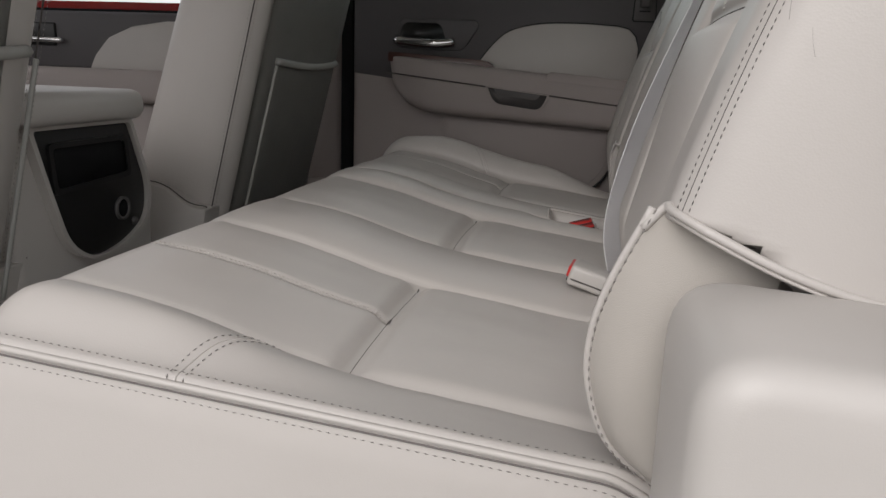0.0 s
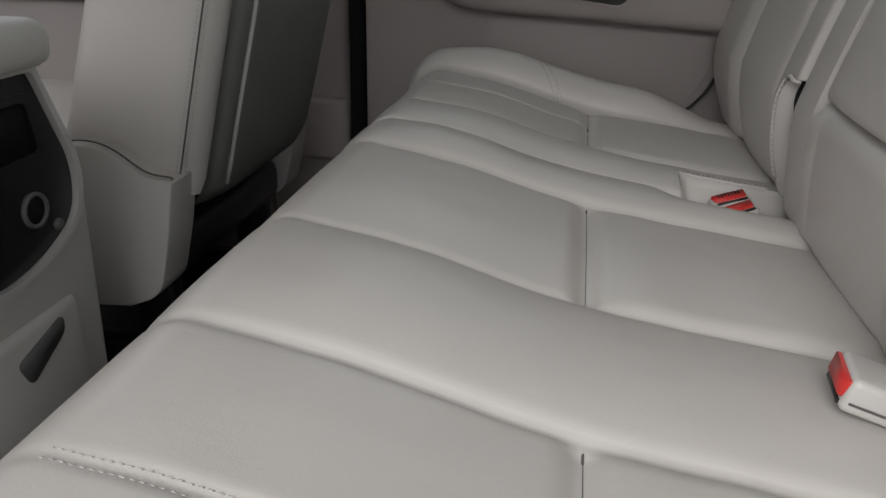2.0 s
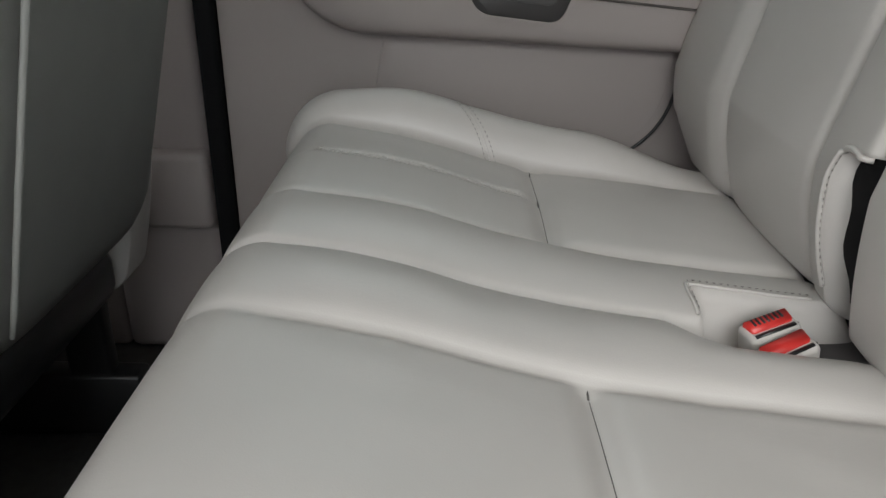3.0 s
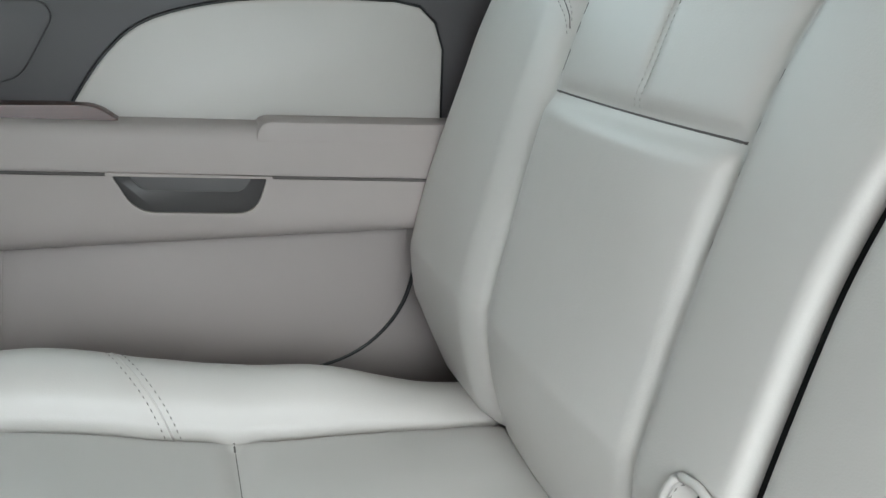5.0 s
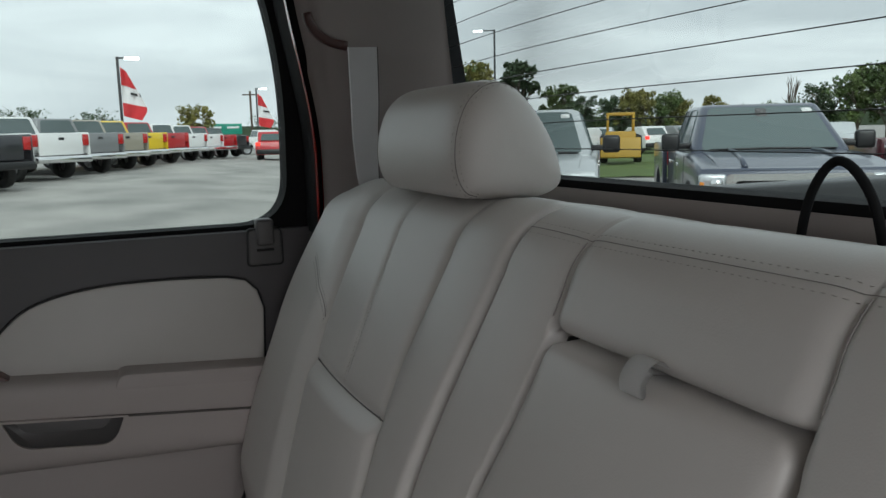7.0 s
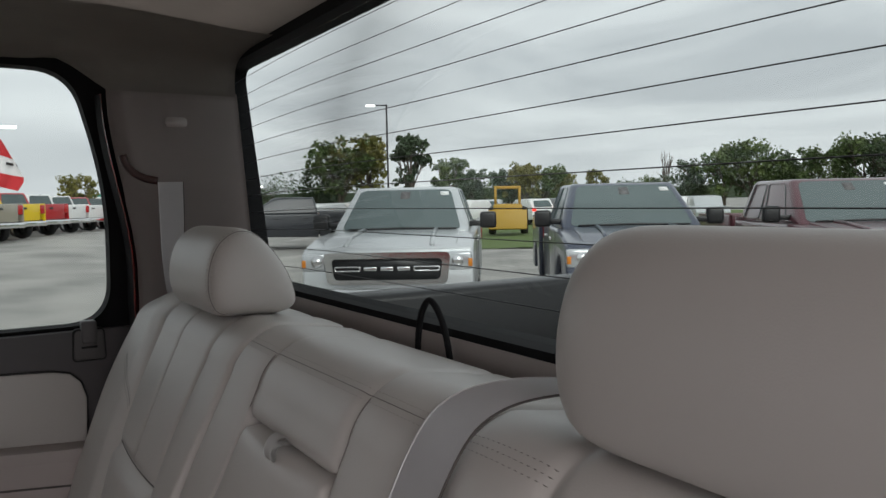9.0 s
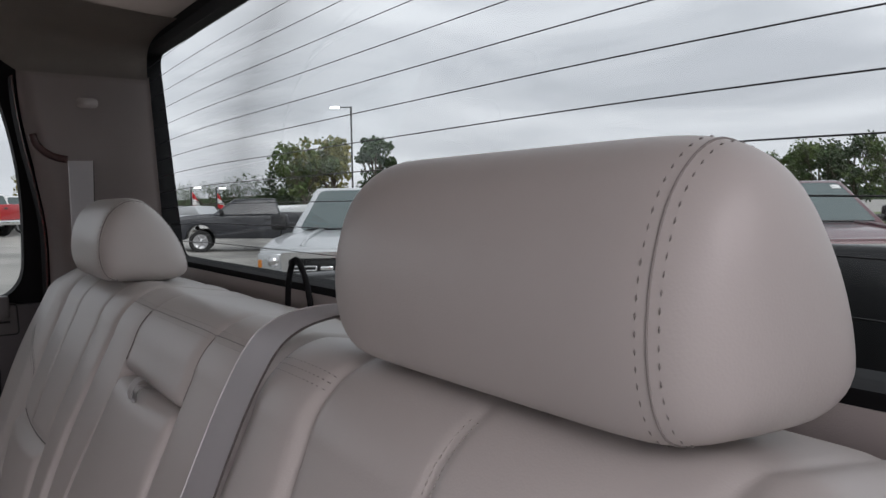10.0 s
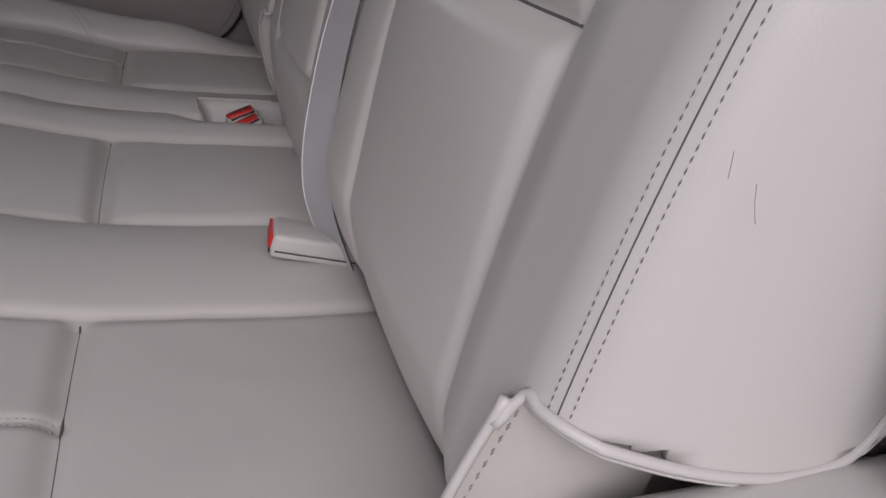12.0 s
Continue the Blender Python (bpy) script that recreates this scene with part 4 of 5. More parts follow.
single("trim_wheel_arch", prism(side_pts, "y", -0.80, -0.664, 0.018, 4), PALE, "pale grey plastic side trim beside the bench", "side trim", kind="structure", sharp=40)

# ---- pickup bed behind the window ----
bed = thing("pickup_bed", "black lined pickup bed with red sides", "pickup bed", kind="structure")
for sg in (1, -1):
    part("bed_side", box(0.42, 2.25, sg * 0.85 - 0.05, sg * 0.85 + 0.05, 0.30, 0.920, 0.015), BLACK, bed)
    part("bed_skin", box(0.42, 2.35, sg * 0.95 - 0.04, sg * 0.95 + 0.04, 0.0, 0.90, 0.02), REDPAINT, bed)
part("bed_floor", box(0.42, 2.25, -0.8, 0.8, 0.28, 0.32), BLACK, bed)
part("tailgate", box(2.25, 2.32, -0.80, 0.80, 0.30, 0.92, 0.015), BLACK, bed)
# black cord
single("cord", tube(catmull([(0.250, 0.070, 0.88), (0.248, 0.070, 0.945), (0.246, 0.060, 0.992), (0.246, 0.040, 1.014), (0.246, 0.016, 0.992), (0.248, 0.006, 0.945), (0.250, 0.006, 0.88)], 40), 0.0032, 8), RUBBER, "black looped cord behind the backrest", "cord")


# body behind the far pillar: closes the gap between door frame and trim
single("wall_far_body", box(0.128, 0.27, 0.80, 0.90, 0.10, 1.40, 0.01), REDPAINT, "red painted body beside the rear door", "body side", kind="structure")
single("wall_far_sill", box(-2.2, 0.27, 0.90, 0.93, -0.2, 0.88), REDPAINT, "red outer side of the cab", "body side", kind="structure")

# ---- buckles ----
def buckle(name, m, stripes, label):
    b = thing("seat_belt_buckle", label, "buckle", "seat belt buckles", at=m)
    L, W, T = 0.085, 0.045, 0.024
    shell = rounded([(0, -W / 2), (L, -W / 2 + 0.004), (L, W / 2 - 0.004), (0, W / 2)], 0.006, 4)
    part("shell", prism(shell, "z", -T / 2, T / 2, 0.005, 3), PALE, b, sharp=60)
    part("joint_line", tube([(0.004, -W / 2 - 0.0004, -0.004), (L - 0.004, -W / 2 + 0.0036, -0.004)], 0.0009, 5), SEAM, b)
    btn = part("button", prism(rounded([(-W / 2 + 0.005, -T / 2 + 0.008), (W / 2 - 0.005, -T / 2 + 0.008), (W / 2 - 0.003, T / 2 - 0.003), (-W / 2 + 0.003, T / 2 - 0.003)], 0.002, 3), "x", -0.0025, 0.01), RED, b, "red release button")
    part("slot", box(-0.001, 0.006, -W / 2 + 0.005, W / 2 - 0.005, -T / 2 + 0.003, -T / 2 + 0.006), BLACK, b)
    if stripes:
        for k in range(7):
            part("rib", box(-0.0035, 0.002, -0.012 + 0.004 * k - 0.0008, -0.012 + 0.004 * k + 0.0008, 0.001, T / 2 - 0.0035), BLACK, btn)
    return b


buckle("a", pose(-0.066, -0.186, 0.512, 0, 16, -6), False, "pale plastic belt buckle with red button on the cushion")
def upright(at, down, across):
    d = Vector(down).normalized()
    w = (Vector(across) - d * d.dot(Vector(across))).normalized()
    m = Matrix((d, w, d.cross(w))).transposed().to_4x4()
    m.translation = at
    return m


buckle("b", upright((-0.062, 0.247, 0.488), (0.18, 0.25, -1), (-1, -0.33, 0)), True, "upright pale plastic belt buckle with ribbed red button")
buckle("c", upright((-0.058, 0.219, 0.484), (0.25, 0.25, -1), (-1, -0.36, 0)), False, "upright pale plastic belt buckle with plain red button")
# stitched corner of the cover around the buckle recess
flap = [(-0.119, 0.250), (-0.120, 0.286), (-0.112, 0.291), (-0.060, 0.291), (-0.012, 0.290)]
line = [cushion_point("far", s_of(p.x), p.y) + Vector((0, 0, 0.0012)) for p in catmull([(x, y, 0) for x, y in flap], 40)]
part("flap_edge", tube(line, 0.0016, 6), LEATHER, cush["far"])
stitches(stitch_row([p + Vector((0.003, 0.006, 0.0006)) for p in line], 0.0062, 0.004, 0.0006), STITCH, cush["far"])
# open notch at the foot of the far backrest, edged with piping
notch = [(0.284, 0.505), (0.290, 0.56), (0.287, 0.614), (0.272, 0.626), (0.252, 0.623)]
line = [back_point("far", p.z - 0.43, p.x) + Vector((-0.002, 0, 0)) for p in catmull([(y, 0, z) for y, z in notch], 40)]
part("notch_piping", tube(line, 0.0026, 7), LEATHER, back["far"])
stitches(stitch_row([p + Vector((-0.0012, -0.006, 0)) for p in line[:26]], 0.0062, 0.0042, 0.0007), STITCH, back["far"])
# Black sheet just behind the piping paints in the shade of the hollow.
part("notch_shade", surf(14, 8, lambda i, j: (back_x(0.49 + 0.137 * i / 13) + 0.010 + 0.002 * math.sin(i), 0.248 + 0.034 * j / 7, 0.49 + 0.137 * i / 13)), RUBBER, back["far"], "black sheet standing for the shade in the open notch")

# ---- near lower corner of the backrest: woven cover, piping ----
def corner(i, j):
    t, u = i / 39, j / 23
    e = CORNER[i]
    back_x_ = 0.012 + 0.05 * t
    x = e.x + (back_x_ - e.x) * u
    y = e.y - 0.022 * math.sin(u * math.pi / 2) * (1 - 0.6 * t) - 0.008 * math.sin(math.pi * t) * math.sin(math.pi * u)
    x -= 0.012 * math.sin(math.pi * u) * math.sin(math.pi * t)
    return (x, max(y, -0.662), min(e.z, hem_z(x) - 0.004) if u > 0.02 else e.z)


CORNER = catmull([(0.008, -0.622, 0.484), (-0.026, -0.626, 0.512), (-0.041, -0.630, 0.550), (-0.042, -0.633, 0.585), (-0.033, -0.637, 0.620), (-0.014, -0.640, 0.664)], 40)
part("corner_cover", surf(40, 24, corner), FABRIC, back["near"], "woven fabric cover at the foot of the backrest")
part("cover_piping", tube([p + Vector((-0.0015, 0.001, 0)) for p in CORNER], 0.0026, 7), LEATHER, back["near"])
stitches(stitch_row([p + Vector((-0.0005, -0.008, 0)) for p in CORNER], 0.0065, 0.0044, 0.0008), STITCH, back["near"])
hem = [(-0.020, -0.640, 0.652)]
for a in (0.640, 0.648, 0.656, 0.662, 0.666, 0.668):
    z = 0.655
    for _ in range(4):
        q = back_point("near", z - 0.43, -a, False)
        z = hem_z(q.x)
    hem.append((q.x - 0.001, q.y - 0.001, z))
for w in (0.2, 0.4, 0.6, 0.8, 0.9, 0.97, 1.0):
    x = q.x + w * (0.150 - q.x)
    hem.append((x, -0.6695 - 0.006 * math.sin(w * math.pi), hem_z(x) - 0.0005))
hem = catmull(hem, 70)
part("bolster_piping", tube(hem, 0.0026, 8), LEATHER, back["near"])
part("piping_welt", tube([p + Vector((0.001, 0.0005, -0.0042)) for p in hem[8:44]], 0.0013, 8), LEATHER, back["near"])

# near belt with its latch plate
strap("seat_belt", [(0.118, -0.712, 1.22), (0.119, -0.708, 1.05), (0.121, -0.705, 0.985), (0.130, -0.704, 0.89), (0.142, -0.704, 0.79), (0.150, -0.706, 0.70), (0.156, -0.708, 0.60)], [(0.047, 0.004, 0)],
      material("dark_webbing", (0.19, 0.185, 0.185), 0.7, bump=0.6, bump_scale=900), "dark grey seat belt hanging at the open door")
plate = thing("belt_latch_plate", "pale plastic seat belt latch plate on the hanging belt", "latch plate")


def bar(points, wide, tall, sides=20):
    """A rounded bar along points: wide across y, tall across its own slope."""
    pts = [Vector(p) for p in points]

    def at(i, j):
        d = (pts[min(i + 1, len(pts) - 1)] - pts[max(i - 1, 0)]).normalized()
        u = d.cross(Vector((0, 1, 0))).normalized()
        a = 2 * math.pi * j / sides
        ca, sa = math.cos(a), math.sin(a)
        end = math.sin(math.pi / 2 * min(1.0, 0.35 + i / 3)) * math.sin(math.pi / 2 * min(1.0, 0.35 + (len(pts) - 1 - i) / 3))
        return pts[i] + Vector((0, 1, 0)) * wide * end * abs(ca) ** 0.6 * (1 if ca > 0 else -1) + u * tall * end * abs(sa) ** 0.6 * (1 if sa > 0 else -1)
    bm = surf(len(pts), sides, at, close_v=True)
    bmesh.ops.holes_fill(bm, edges=bm.edges[:])
    return bm


part("grip", bar(catmull([(0.088, -0.690, 0.848), (0.091, -0.692, 0.860), (0.098, -0.694, 0.874), (0.113, -0.696, 0.8795), (0.135, -0.697, 0.882), (0.165, -0.697, 0.884)], 26), 0.011, 0.0072), PALE, plate)
part("belt_slot", box(0.108, 0.150, -0.712, -0.692, 0.862, 0.870, 0.002), BLACK, plate)
part("tongue", box(0.122, 0.152, -0.7005, -0.6975, 0.828, 0.866, 0.001), CHROME, plate)

# ---- outside ----
CONCRETE = material("concrete", (0.40, 0.385, 0.355), 0.9, second=(0.20, 0.197, 0.185), scale=0.5, amount=1.0, bump=0.3, bump_scale=60, detail=8)


def ground_z(x, y):
    d, az = math.hypot(x, y), math.degrees(math.atan2(x, y))
    return GROUND_Z + 0.50 * smooth(9, 28, d) * smooth(19, 5, az) * smooth(-80, -40, az) * (1 - 0.4 * smooth(35, 60, d)) * (1 - smooth(80, 200, d))


steps = sorted({round(s * v, 2) for s in (-1, 1) for v in [2.0 * k for k in range(41)] + [90, 110, 140, 200, 300, 500, 900, 1500, 2500]})
single("ground", surf(len(steps), len(steps), lambda i, j: (steps[i], steps[j], ground_z(steps[i], steps[j]))), CONCRETE, "pale concrete car park with darker stains", "ground", kind="structure")
GRASS = material("grass", (0.10, 0.15, 0.035), 1.0, second=(0.06, 0.09, 0.025), scale=2.0, bump=0.6, bump_scale=20)
bm = surf(30, 8, lambda i, j: (lambda a, d: (d * math.sin(a), d * math.cos(a), GROUND_Z + 0.03 + 0.06 * noise.noise((a * 40, d, 0))))(radians(24 + 50 * i / 29), 26 + 60 * (j / 7) ** 2))
tagged(single("grass", bm, GRASS, "strip of rough grass behind the car park", "grass"), kind="stuff")

CARGLASS = material("car_glass", (0.075, 0.105, 0.105), 0.05, scale=2, spec=0.6, coat=0.25)
TYRE = material("tyre", (0.02, 0.02, 0.02), 0.85, bump=0.3)
RIM = material("wheel_rim", (0.45, 0.45, 0.46), 0.3, 0.8)
LAMP = material("headlamp", (0.55, 0.57, 0.58), 0.1, 0.5, coat=0.8)
TAIL = material("tail_lamp", (0.45, 0.01, 0.01), 0.2, coat=0.6)
AMBER = material("amber_lens", (0.6, 0.2, 0.02), 0.25)
PAPER = material("paper_tag", (0.75, 0.75, 0.74), 0.7)


def panel(c, inset, thick, flip=False):
    """A slightly raised sheet within the four corners c (in order round), pulled in from the edges, with rounded corners."""
    a, b, d, e = [Vector(q) for q in c]
    n = (b - a).cross(e - a).normalized() * (-1 if flip else 1)
    pts = rounded([(inset, inset), (1 - inset, inset), (1 - inset, 1 - inset), (inset, 1 - inset)], 0.09, 4)
    def at(u, v):
        return (a * (1 - u) + b * u) * (1 - v) + (e * (1 - u) + d * u) * v
    bm = bmesh.new()
    lo = [bm.verts.new(at(u, v) - n * 0.01) for u, v in pts]
    hi = [bm.verts.new(at(u, v) + n * thick) for u, v in pts]
    bm.faces.new(hi)
    for k in range(len(pts)):
        j = (k + 1) % len(pts)
        bm.faces.new((lo[k], lo[j], hi[j], hi[k]))
    bmesh.ops.recalc_face_normals(bm, faces=bm.faces)
    return bm


def wheel_arch(cx, r, n=12):
    return [(cx + r * math.cos(math.pi * k / n), 0.50 + r * math.sin(math.pi * k / n)) for k in range(n + 1)]


def lathe(profile, n, axis_at, sgn=1):
    """Turns (radius, y) pairs about a wheel axle."""
    return surf(n, len(profile), lambda i, j: (axis_at[0] + profile[j][0] * math.cos(2 * math.pi * i / n), axis_at[1] + sgn * profile[j][1], axis_at[2] + profile[j][0] * math.sin(2 * math.pi * i / n)), close_u=True)


def wheel(parent, x, y, sgn):
    w = part("wheel", lathe([(0.20, 0.04), (0.33, 0.11), (0.385, 0.10), (0.40, 0.05), (0.40, -0.10), (0.36, -0.14), (0.2, -0.14)], 24, (x, y, 0.40), sgn), TYRE, parent)
    part("rim", lathe([(0.0, 0.075), (0.06, 0.08), (0.10, 0.06), (0.21, 0.065), (0.25, 0.095), (0.26, 0.09)], 24, (x, y, 0.40), sgn), RIM, w)
    for k in range(5):
        a = 2 * math.pi * k / 5
        part("spoke", tube([(x + 0.06 * math.cos(a), y + sgn * 0.085, 0.40 + 0.06 * math.sin(a)), (x + 0.24 * math.cos(a), y + sgn * 0.088, 0.40 + 0.24 * math.sin(a))], 0.028, 5), RIM, w)


def pickup(paint, label, at, group="", chrome=True):
    """A crew-cab pickup, front towards its own +x, wheels on z = 0."""
    car = thing("pickup_truck", label, "pickup truck", group, at=at)
    trim = CHROME if chrome else BLACK
    low = [(2.80, 0.42), (2.86, 0.60), (2.86, 1.08), (2.78, 1.19), (2.2, 1.27), (1.50, 1.31), (0.3, 1.30), (-0.94, 1.30), (-0.94, 0.45)]
    low += wheel_arch(1.84, 0.49)[::-1]
    part("front_body", prism(low, "y", -0.98, 0.98, 0.05, 3), paint, car, sharp=35)
    hood = [(2.80, 1.17), (2.5, 1.265), (1.9, 1.315), (1.45, 1.335), (1.45, 1.20), (2.7, 1.10)]
    part("bonnet", prism(hood, "y", -0.78, 0.78, 0.03, 3), paint, car, sharp=35)
    for y in (-0.50, 0.50):
        part("bonnet_ridge", tube([(2.72, y, 1.205), (2.4, y * 0.98, 1.283), (1.9, y * 0.95, 1.328), (1.5, y * 0.93, 1.340)], 0.03, 6), paint, car)
    bed = [(-0.98, 0.48), (-0.98, 1.38), (-2.80, 1.38), (-2.84, 1.30), (-2.84, 0.62), (-2.75, 0.50)] + wheel_arch(-1.86, 0.49)[::-1]
    for sg in (-1, 1):
        part("bed_side", prism(bed, "y", sg * 0.99 - 0.06, sg * 0.99 + 0.01, 0.02), paint, car, sharp=35)
    part("bed_floor", box(-2.8, -0.98, -0.93, 0.93, 0.55, 0.75), BLACK, car)
    part("bed_head", box(-1.03, -0.98, -0.93, 0.93, 0.6, 1.36), paint, car)
    gate = part("tailgate", box(-2.86, -2.79, -0.76, 0.76, 0.72, 1.37, 0.02), paint, car)
    part("gate_handle", box(-2.875, -2.85, -0.10, 0.10, 1.16, 1.24, 0.01), BLACK, gate)
    for sg in (-1, 1):
        part("tail_lamp", box(-2.862, -2.70, sg * 0.89 - 0.105, sg * 0.89 + 0.118, 0.98, 1.32, 0.02), TAIL, car, "red tail lamp")
    part("rear_bumper", box(-3.0, -2.82, -0.95, 0.95, 0.50, 0.70, 0.03), trim, car)
    # greenhouse
    zb, zt = 1.29, 1.90
    B = [(1.48, -0.92), (1.48, 0.92), (-0.95, 0.92), (-0.95, -0.92)]
    T = [(0.62, -0.70), (0.62, 0.70), (-0.80, 0.72), (-0.80, -0.72)]
    bm = bmesh.new()
    lo = [bm.verts.new((x, y, zb)) for x, y in B]
    hi = [bm.verts.new((x, y, zt)) for x, y in T]
    bm.faces.new(lo[::-1])
    bm.faces.new(hi)
    for k in range(4):
        bm.faces.new((lo[k], lo[(k + 1) % 4], hi[(k + 1) % 4], hi[k]))
    bmesh.ops.recalc_face_normals(bm, faces=bm.faces)
    bmesh.ops.bevel(bm, geom=bm.edges[:], offset=0.07, segments=3, profile=0.5, affect="EDGES")
    cab = part("cab", bm, paint, car, sharp=50)
    b3, t3 = [(x, y, zb) for x, y in B], [(x, y, zt) for x, y in T]
    ws = part("windscreen", panel((b3[0], b3[1], t3[1], t3[0]), 0.065, 0.006), CARGLASS, cab, sharp=30)
    part("price_tag", panel([Vector(b3[0]).lerp(Vector(b3[1]), u).lerp(Vector(t3[0]).lerp(Vector(t3[1]), u), v) for u, v in ((0.83, 0.80), (0.91, 0.80), (0.91, 0.88), (0.83, 0.88))], 0.02, 0.012), PAPER, ws, "small white paper tag")
    part("inner_mirror", panel([Vector(b3[0]).lerp(Vector(b3[1]), u).lerp(Vector(t3[0]).lerp(Vector(t3[1]), u), v) for u, v in ((0.45, 0.72), (0.55, 0.72), (0.55, 0.90), (0.45, 0.90))], 0.05, 0.010), LATCHGREY, ws)
    part("wiper", tube([Vector(b3[0]).lerp(Vector(b3[1]), u).lerp(Vector(t3[0]).lerp(Vector(t3[1]), u), 0.055 + 0.05 * (0.5 - abs(u - 0.5))) + Vector((0.03, 0, 0.02)) for u in (0.12, 0.3, 0.5, 0.56, 0.75, 0.9)], 0.014, 5), BLACK, ws)
    part("back_glass", panel((b3[2], b3[3], t3[3], t3[2]), 0.10, 0.006), CARGLASS, cab, sharp=30)
    for sg, (i, j) in ((1, (1, 2)), (-1, (3, 0))):
        fb, rb, ft, rt = (b3[1], b3[2], t3[1], t3[2]) if sg == 1 else (b3[0], b3[3], t3[0], t3[3])
        fb, rb, ft, rt = map(Vector, (fb, rb, ft, rt))
        for u0, u1 in ((0.20, 0.56), (0.59, 0.93)):
            lo0, lo1 = fb.lerp(rb, u0 if u0 > 0.3 else 0.13), fb.lerp(rb, u1)
            hi0, hi1 = ft.lerp(rt, u0 - 0.06 if u0 > 0.3 else 0.06), ft.lerp(rt, u1)
            part("side_window", panel((lo0, lo1, hi1, hi0), 0.09, 0.006, flip=(sg == 1)) if sg == 1 else panel((lo1, lo0, hi0, hi1), 0.09, 0.006, flip=True), CARGLASS, cab, sharp=30)
        m = part("mirror", box(1.02, 1.16, sg * 1.13 - 0.10, sg * 1.13 + 0.12, 1.33, 1.55, 0.04, 3), BLACK, car)
        part("mirror_arm", box(1.05, 1.13, sg * 0.97 - 0.08, sg * 0.97 + 0.12, 1.36, 1.43, 0.015), BLACK, m)
        for x in (0.55, -0.50):
            part("door_handle", box(x - 0.10, x + 0.10, sg * 0.985 - 0.012, sg * 0.985 + 0.02, 1.12, 1.17, 0.01), trim, car)
        for x in (1.32, 0.28, -0.80):
            part("door_gap", box(x - 0.006, x + 0.006, sg * 0.981 - 0.003, sg * 0.981 + 0.003, 0.50, 1.28), BLACK, car)
        for x in (1.84, -1.86):
            wheel(car, x, sg * 0.86, sg)
        hl = part("headlamp", box(2.66, 2.885, sg * 0.83 - 0.15, sg * 0.83 + 0.13, 0.93, 1.14, 0.035, 3), LAMP, car, "clear headlamp")
        part("lens", tube([(2.885, sg * 0.80, 1.04), (2.893, sg * 0.80, 1.04)], 0.065, 14), CHROME, hl)
        part("indicator", box(2.80, 2.89, sg * 0.945 - 0.03, sg * 0.945 + 0.02, 0.97, 1.06, 0.01), AMBER, hl)
    # grille with a plain bright bar in place of the badge
    g_out = rounded([(-0.68, 0.78), (0.68, 0.78), (0.72, 1.14), (-0.72, 1.14)], 0.07, 5)
    g_in = rounded([(-0.60, 0.83), (0.60, 0.83), (0.63, 1.07), (-0.63, 1.07)], 0.06, 5)
    gr = part("grille_frame", ring(g_out, g_in, "x", 2.80, 2.905), trim, car, sharp=40)
    part("grille_mesh", prism(g_in, "x", 2.82, 2.875), BLACK, gr)
    for y0, y1 in ((-0.60, -0.30), (0.30, 0.60)):
        part("grille_bar", ring(rounded([(y0, 0.925), (y1, 0.925), (y1, 0.985), (y0, 0.985)], 0.02, 3), rounded([(y0 + 0.015, 0.94), (y1 - 0.015, 0.94), (y1 - 0.015, 0.97), (y0 + 0.015, 0.97)], 0.012, 3), "x", 2.86, 2.90), trim, gr)
    for y in (-0.19, 0.0, 0.19):
        part("badge_bar", box(2.87, 2.90, y - 0.075, y + 0.075, 0.93, 0.98, 0.012), trim, gr)
    part("front_bumper", box(2.78, 2.99, -0.99, 0.99, 0.48, 0.74, 0.05, 3), trim, car)
    return car


def paint(name, c, metal=0.0):
    return material(name, c, 0.28, metal, second=tuple(v * 0.93 for v in c), scale=1.5, coat=0.55)


SILVER, NAVY, MAROON, CHARCOAL = paint("silver_paint", (0.52, 0.54, 0.55), 0.3), paint("navy_paint", (0.045, 0.055, 0.085)), paint("maroon_paint", (0.085, 0.022, 0.03)), paint("charcoal_paint", (0.022, 0.024, 0.03))
WHITE, GREY, TAN, YELLOW, CARRED, INK = paint("white_paint", (0.75, 0.75, 0.74)), paint("grey_paint", (0.20, 0.205, 0.21)), paint("tan_paint", (0.32, 0.29, 0.23)), paint("yellow_paint", (0.75, 0.52, 0.01)), paint("car_red_paint", (0.42, 0.015, 0.02)), paint("ink_paint", (0.02, 0.02, 0.025))


def stand(x, y, heading):
    """Heading: degrees from +x, of the vehicle's front."""
    return pose(x, y, ground_z(x, y) + 0.005, 0, 0, heading)


FACING = -90 - 35
pickup(SILVER, "silver pickup truck with chrome grille facing the cab", stand(5.57, 9.60, FACING), "pickups facing the back window")
pickup(NAVY, "dark blue pickup truck with chrome grille facing the cab", stand(8.03, 7.90, FACING), "pickups facing the back window")
pickup(MAROON, "dark maroon pickup truck facing the cab", stand(10.49, 6.20, FACING), "pickups facing the back window")
pickup(CHARCOAL, "charcoal pickup truck parked side-on", stand(10.3, 27.2, 159), chrome=False)
ROW = [(p_, -3.4 + 0.362 * (y - 20), y, word) for p_, y, word in ((INK, 22.3, "black"), (WHITE, 26.0, "white"), (GREY, 29.0, "grey metallic"), (TAN, 31.6, "tan"), (YELLOW, 34.1, "bright yellow"), (CARRED, 37.4, "bright red"), (WHITE, 41.0, "white"), (WHITE, 44.6, "white"), (CARRED, 48.2, "red"), (INK, 52.2, "black"))]
for p_, x, y, word in ROW:
    pickup(p_, word + " pickup truck parked in the row with its tail out", stand(x - 1.7, y + 1.6, 132), "row of pickups", chrome=(word != "black"))
pickup(WHITE, "white pickup truck crossing behind the row", stand(12.2, 62.0, 10))


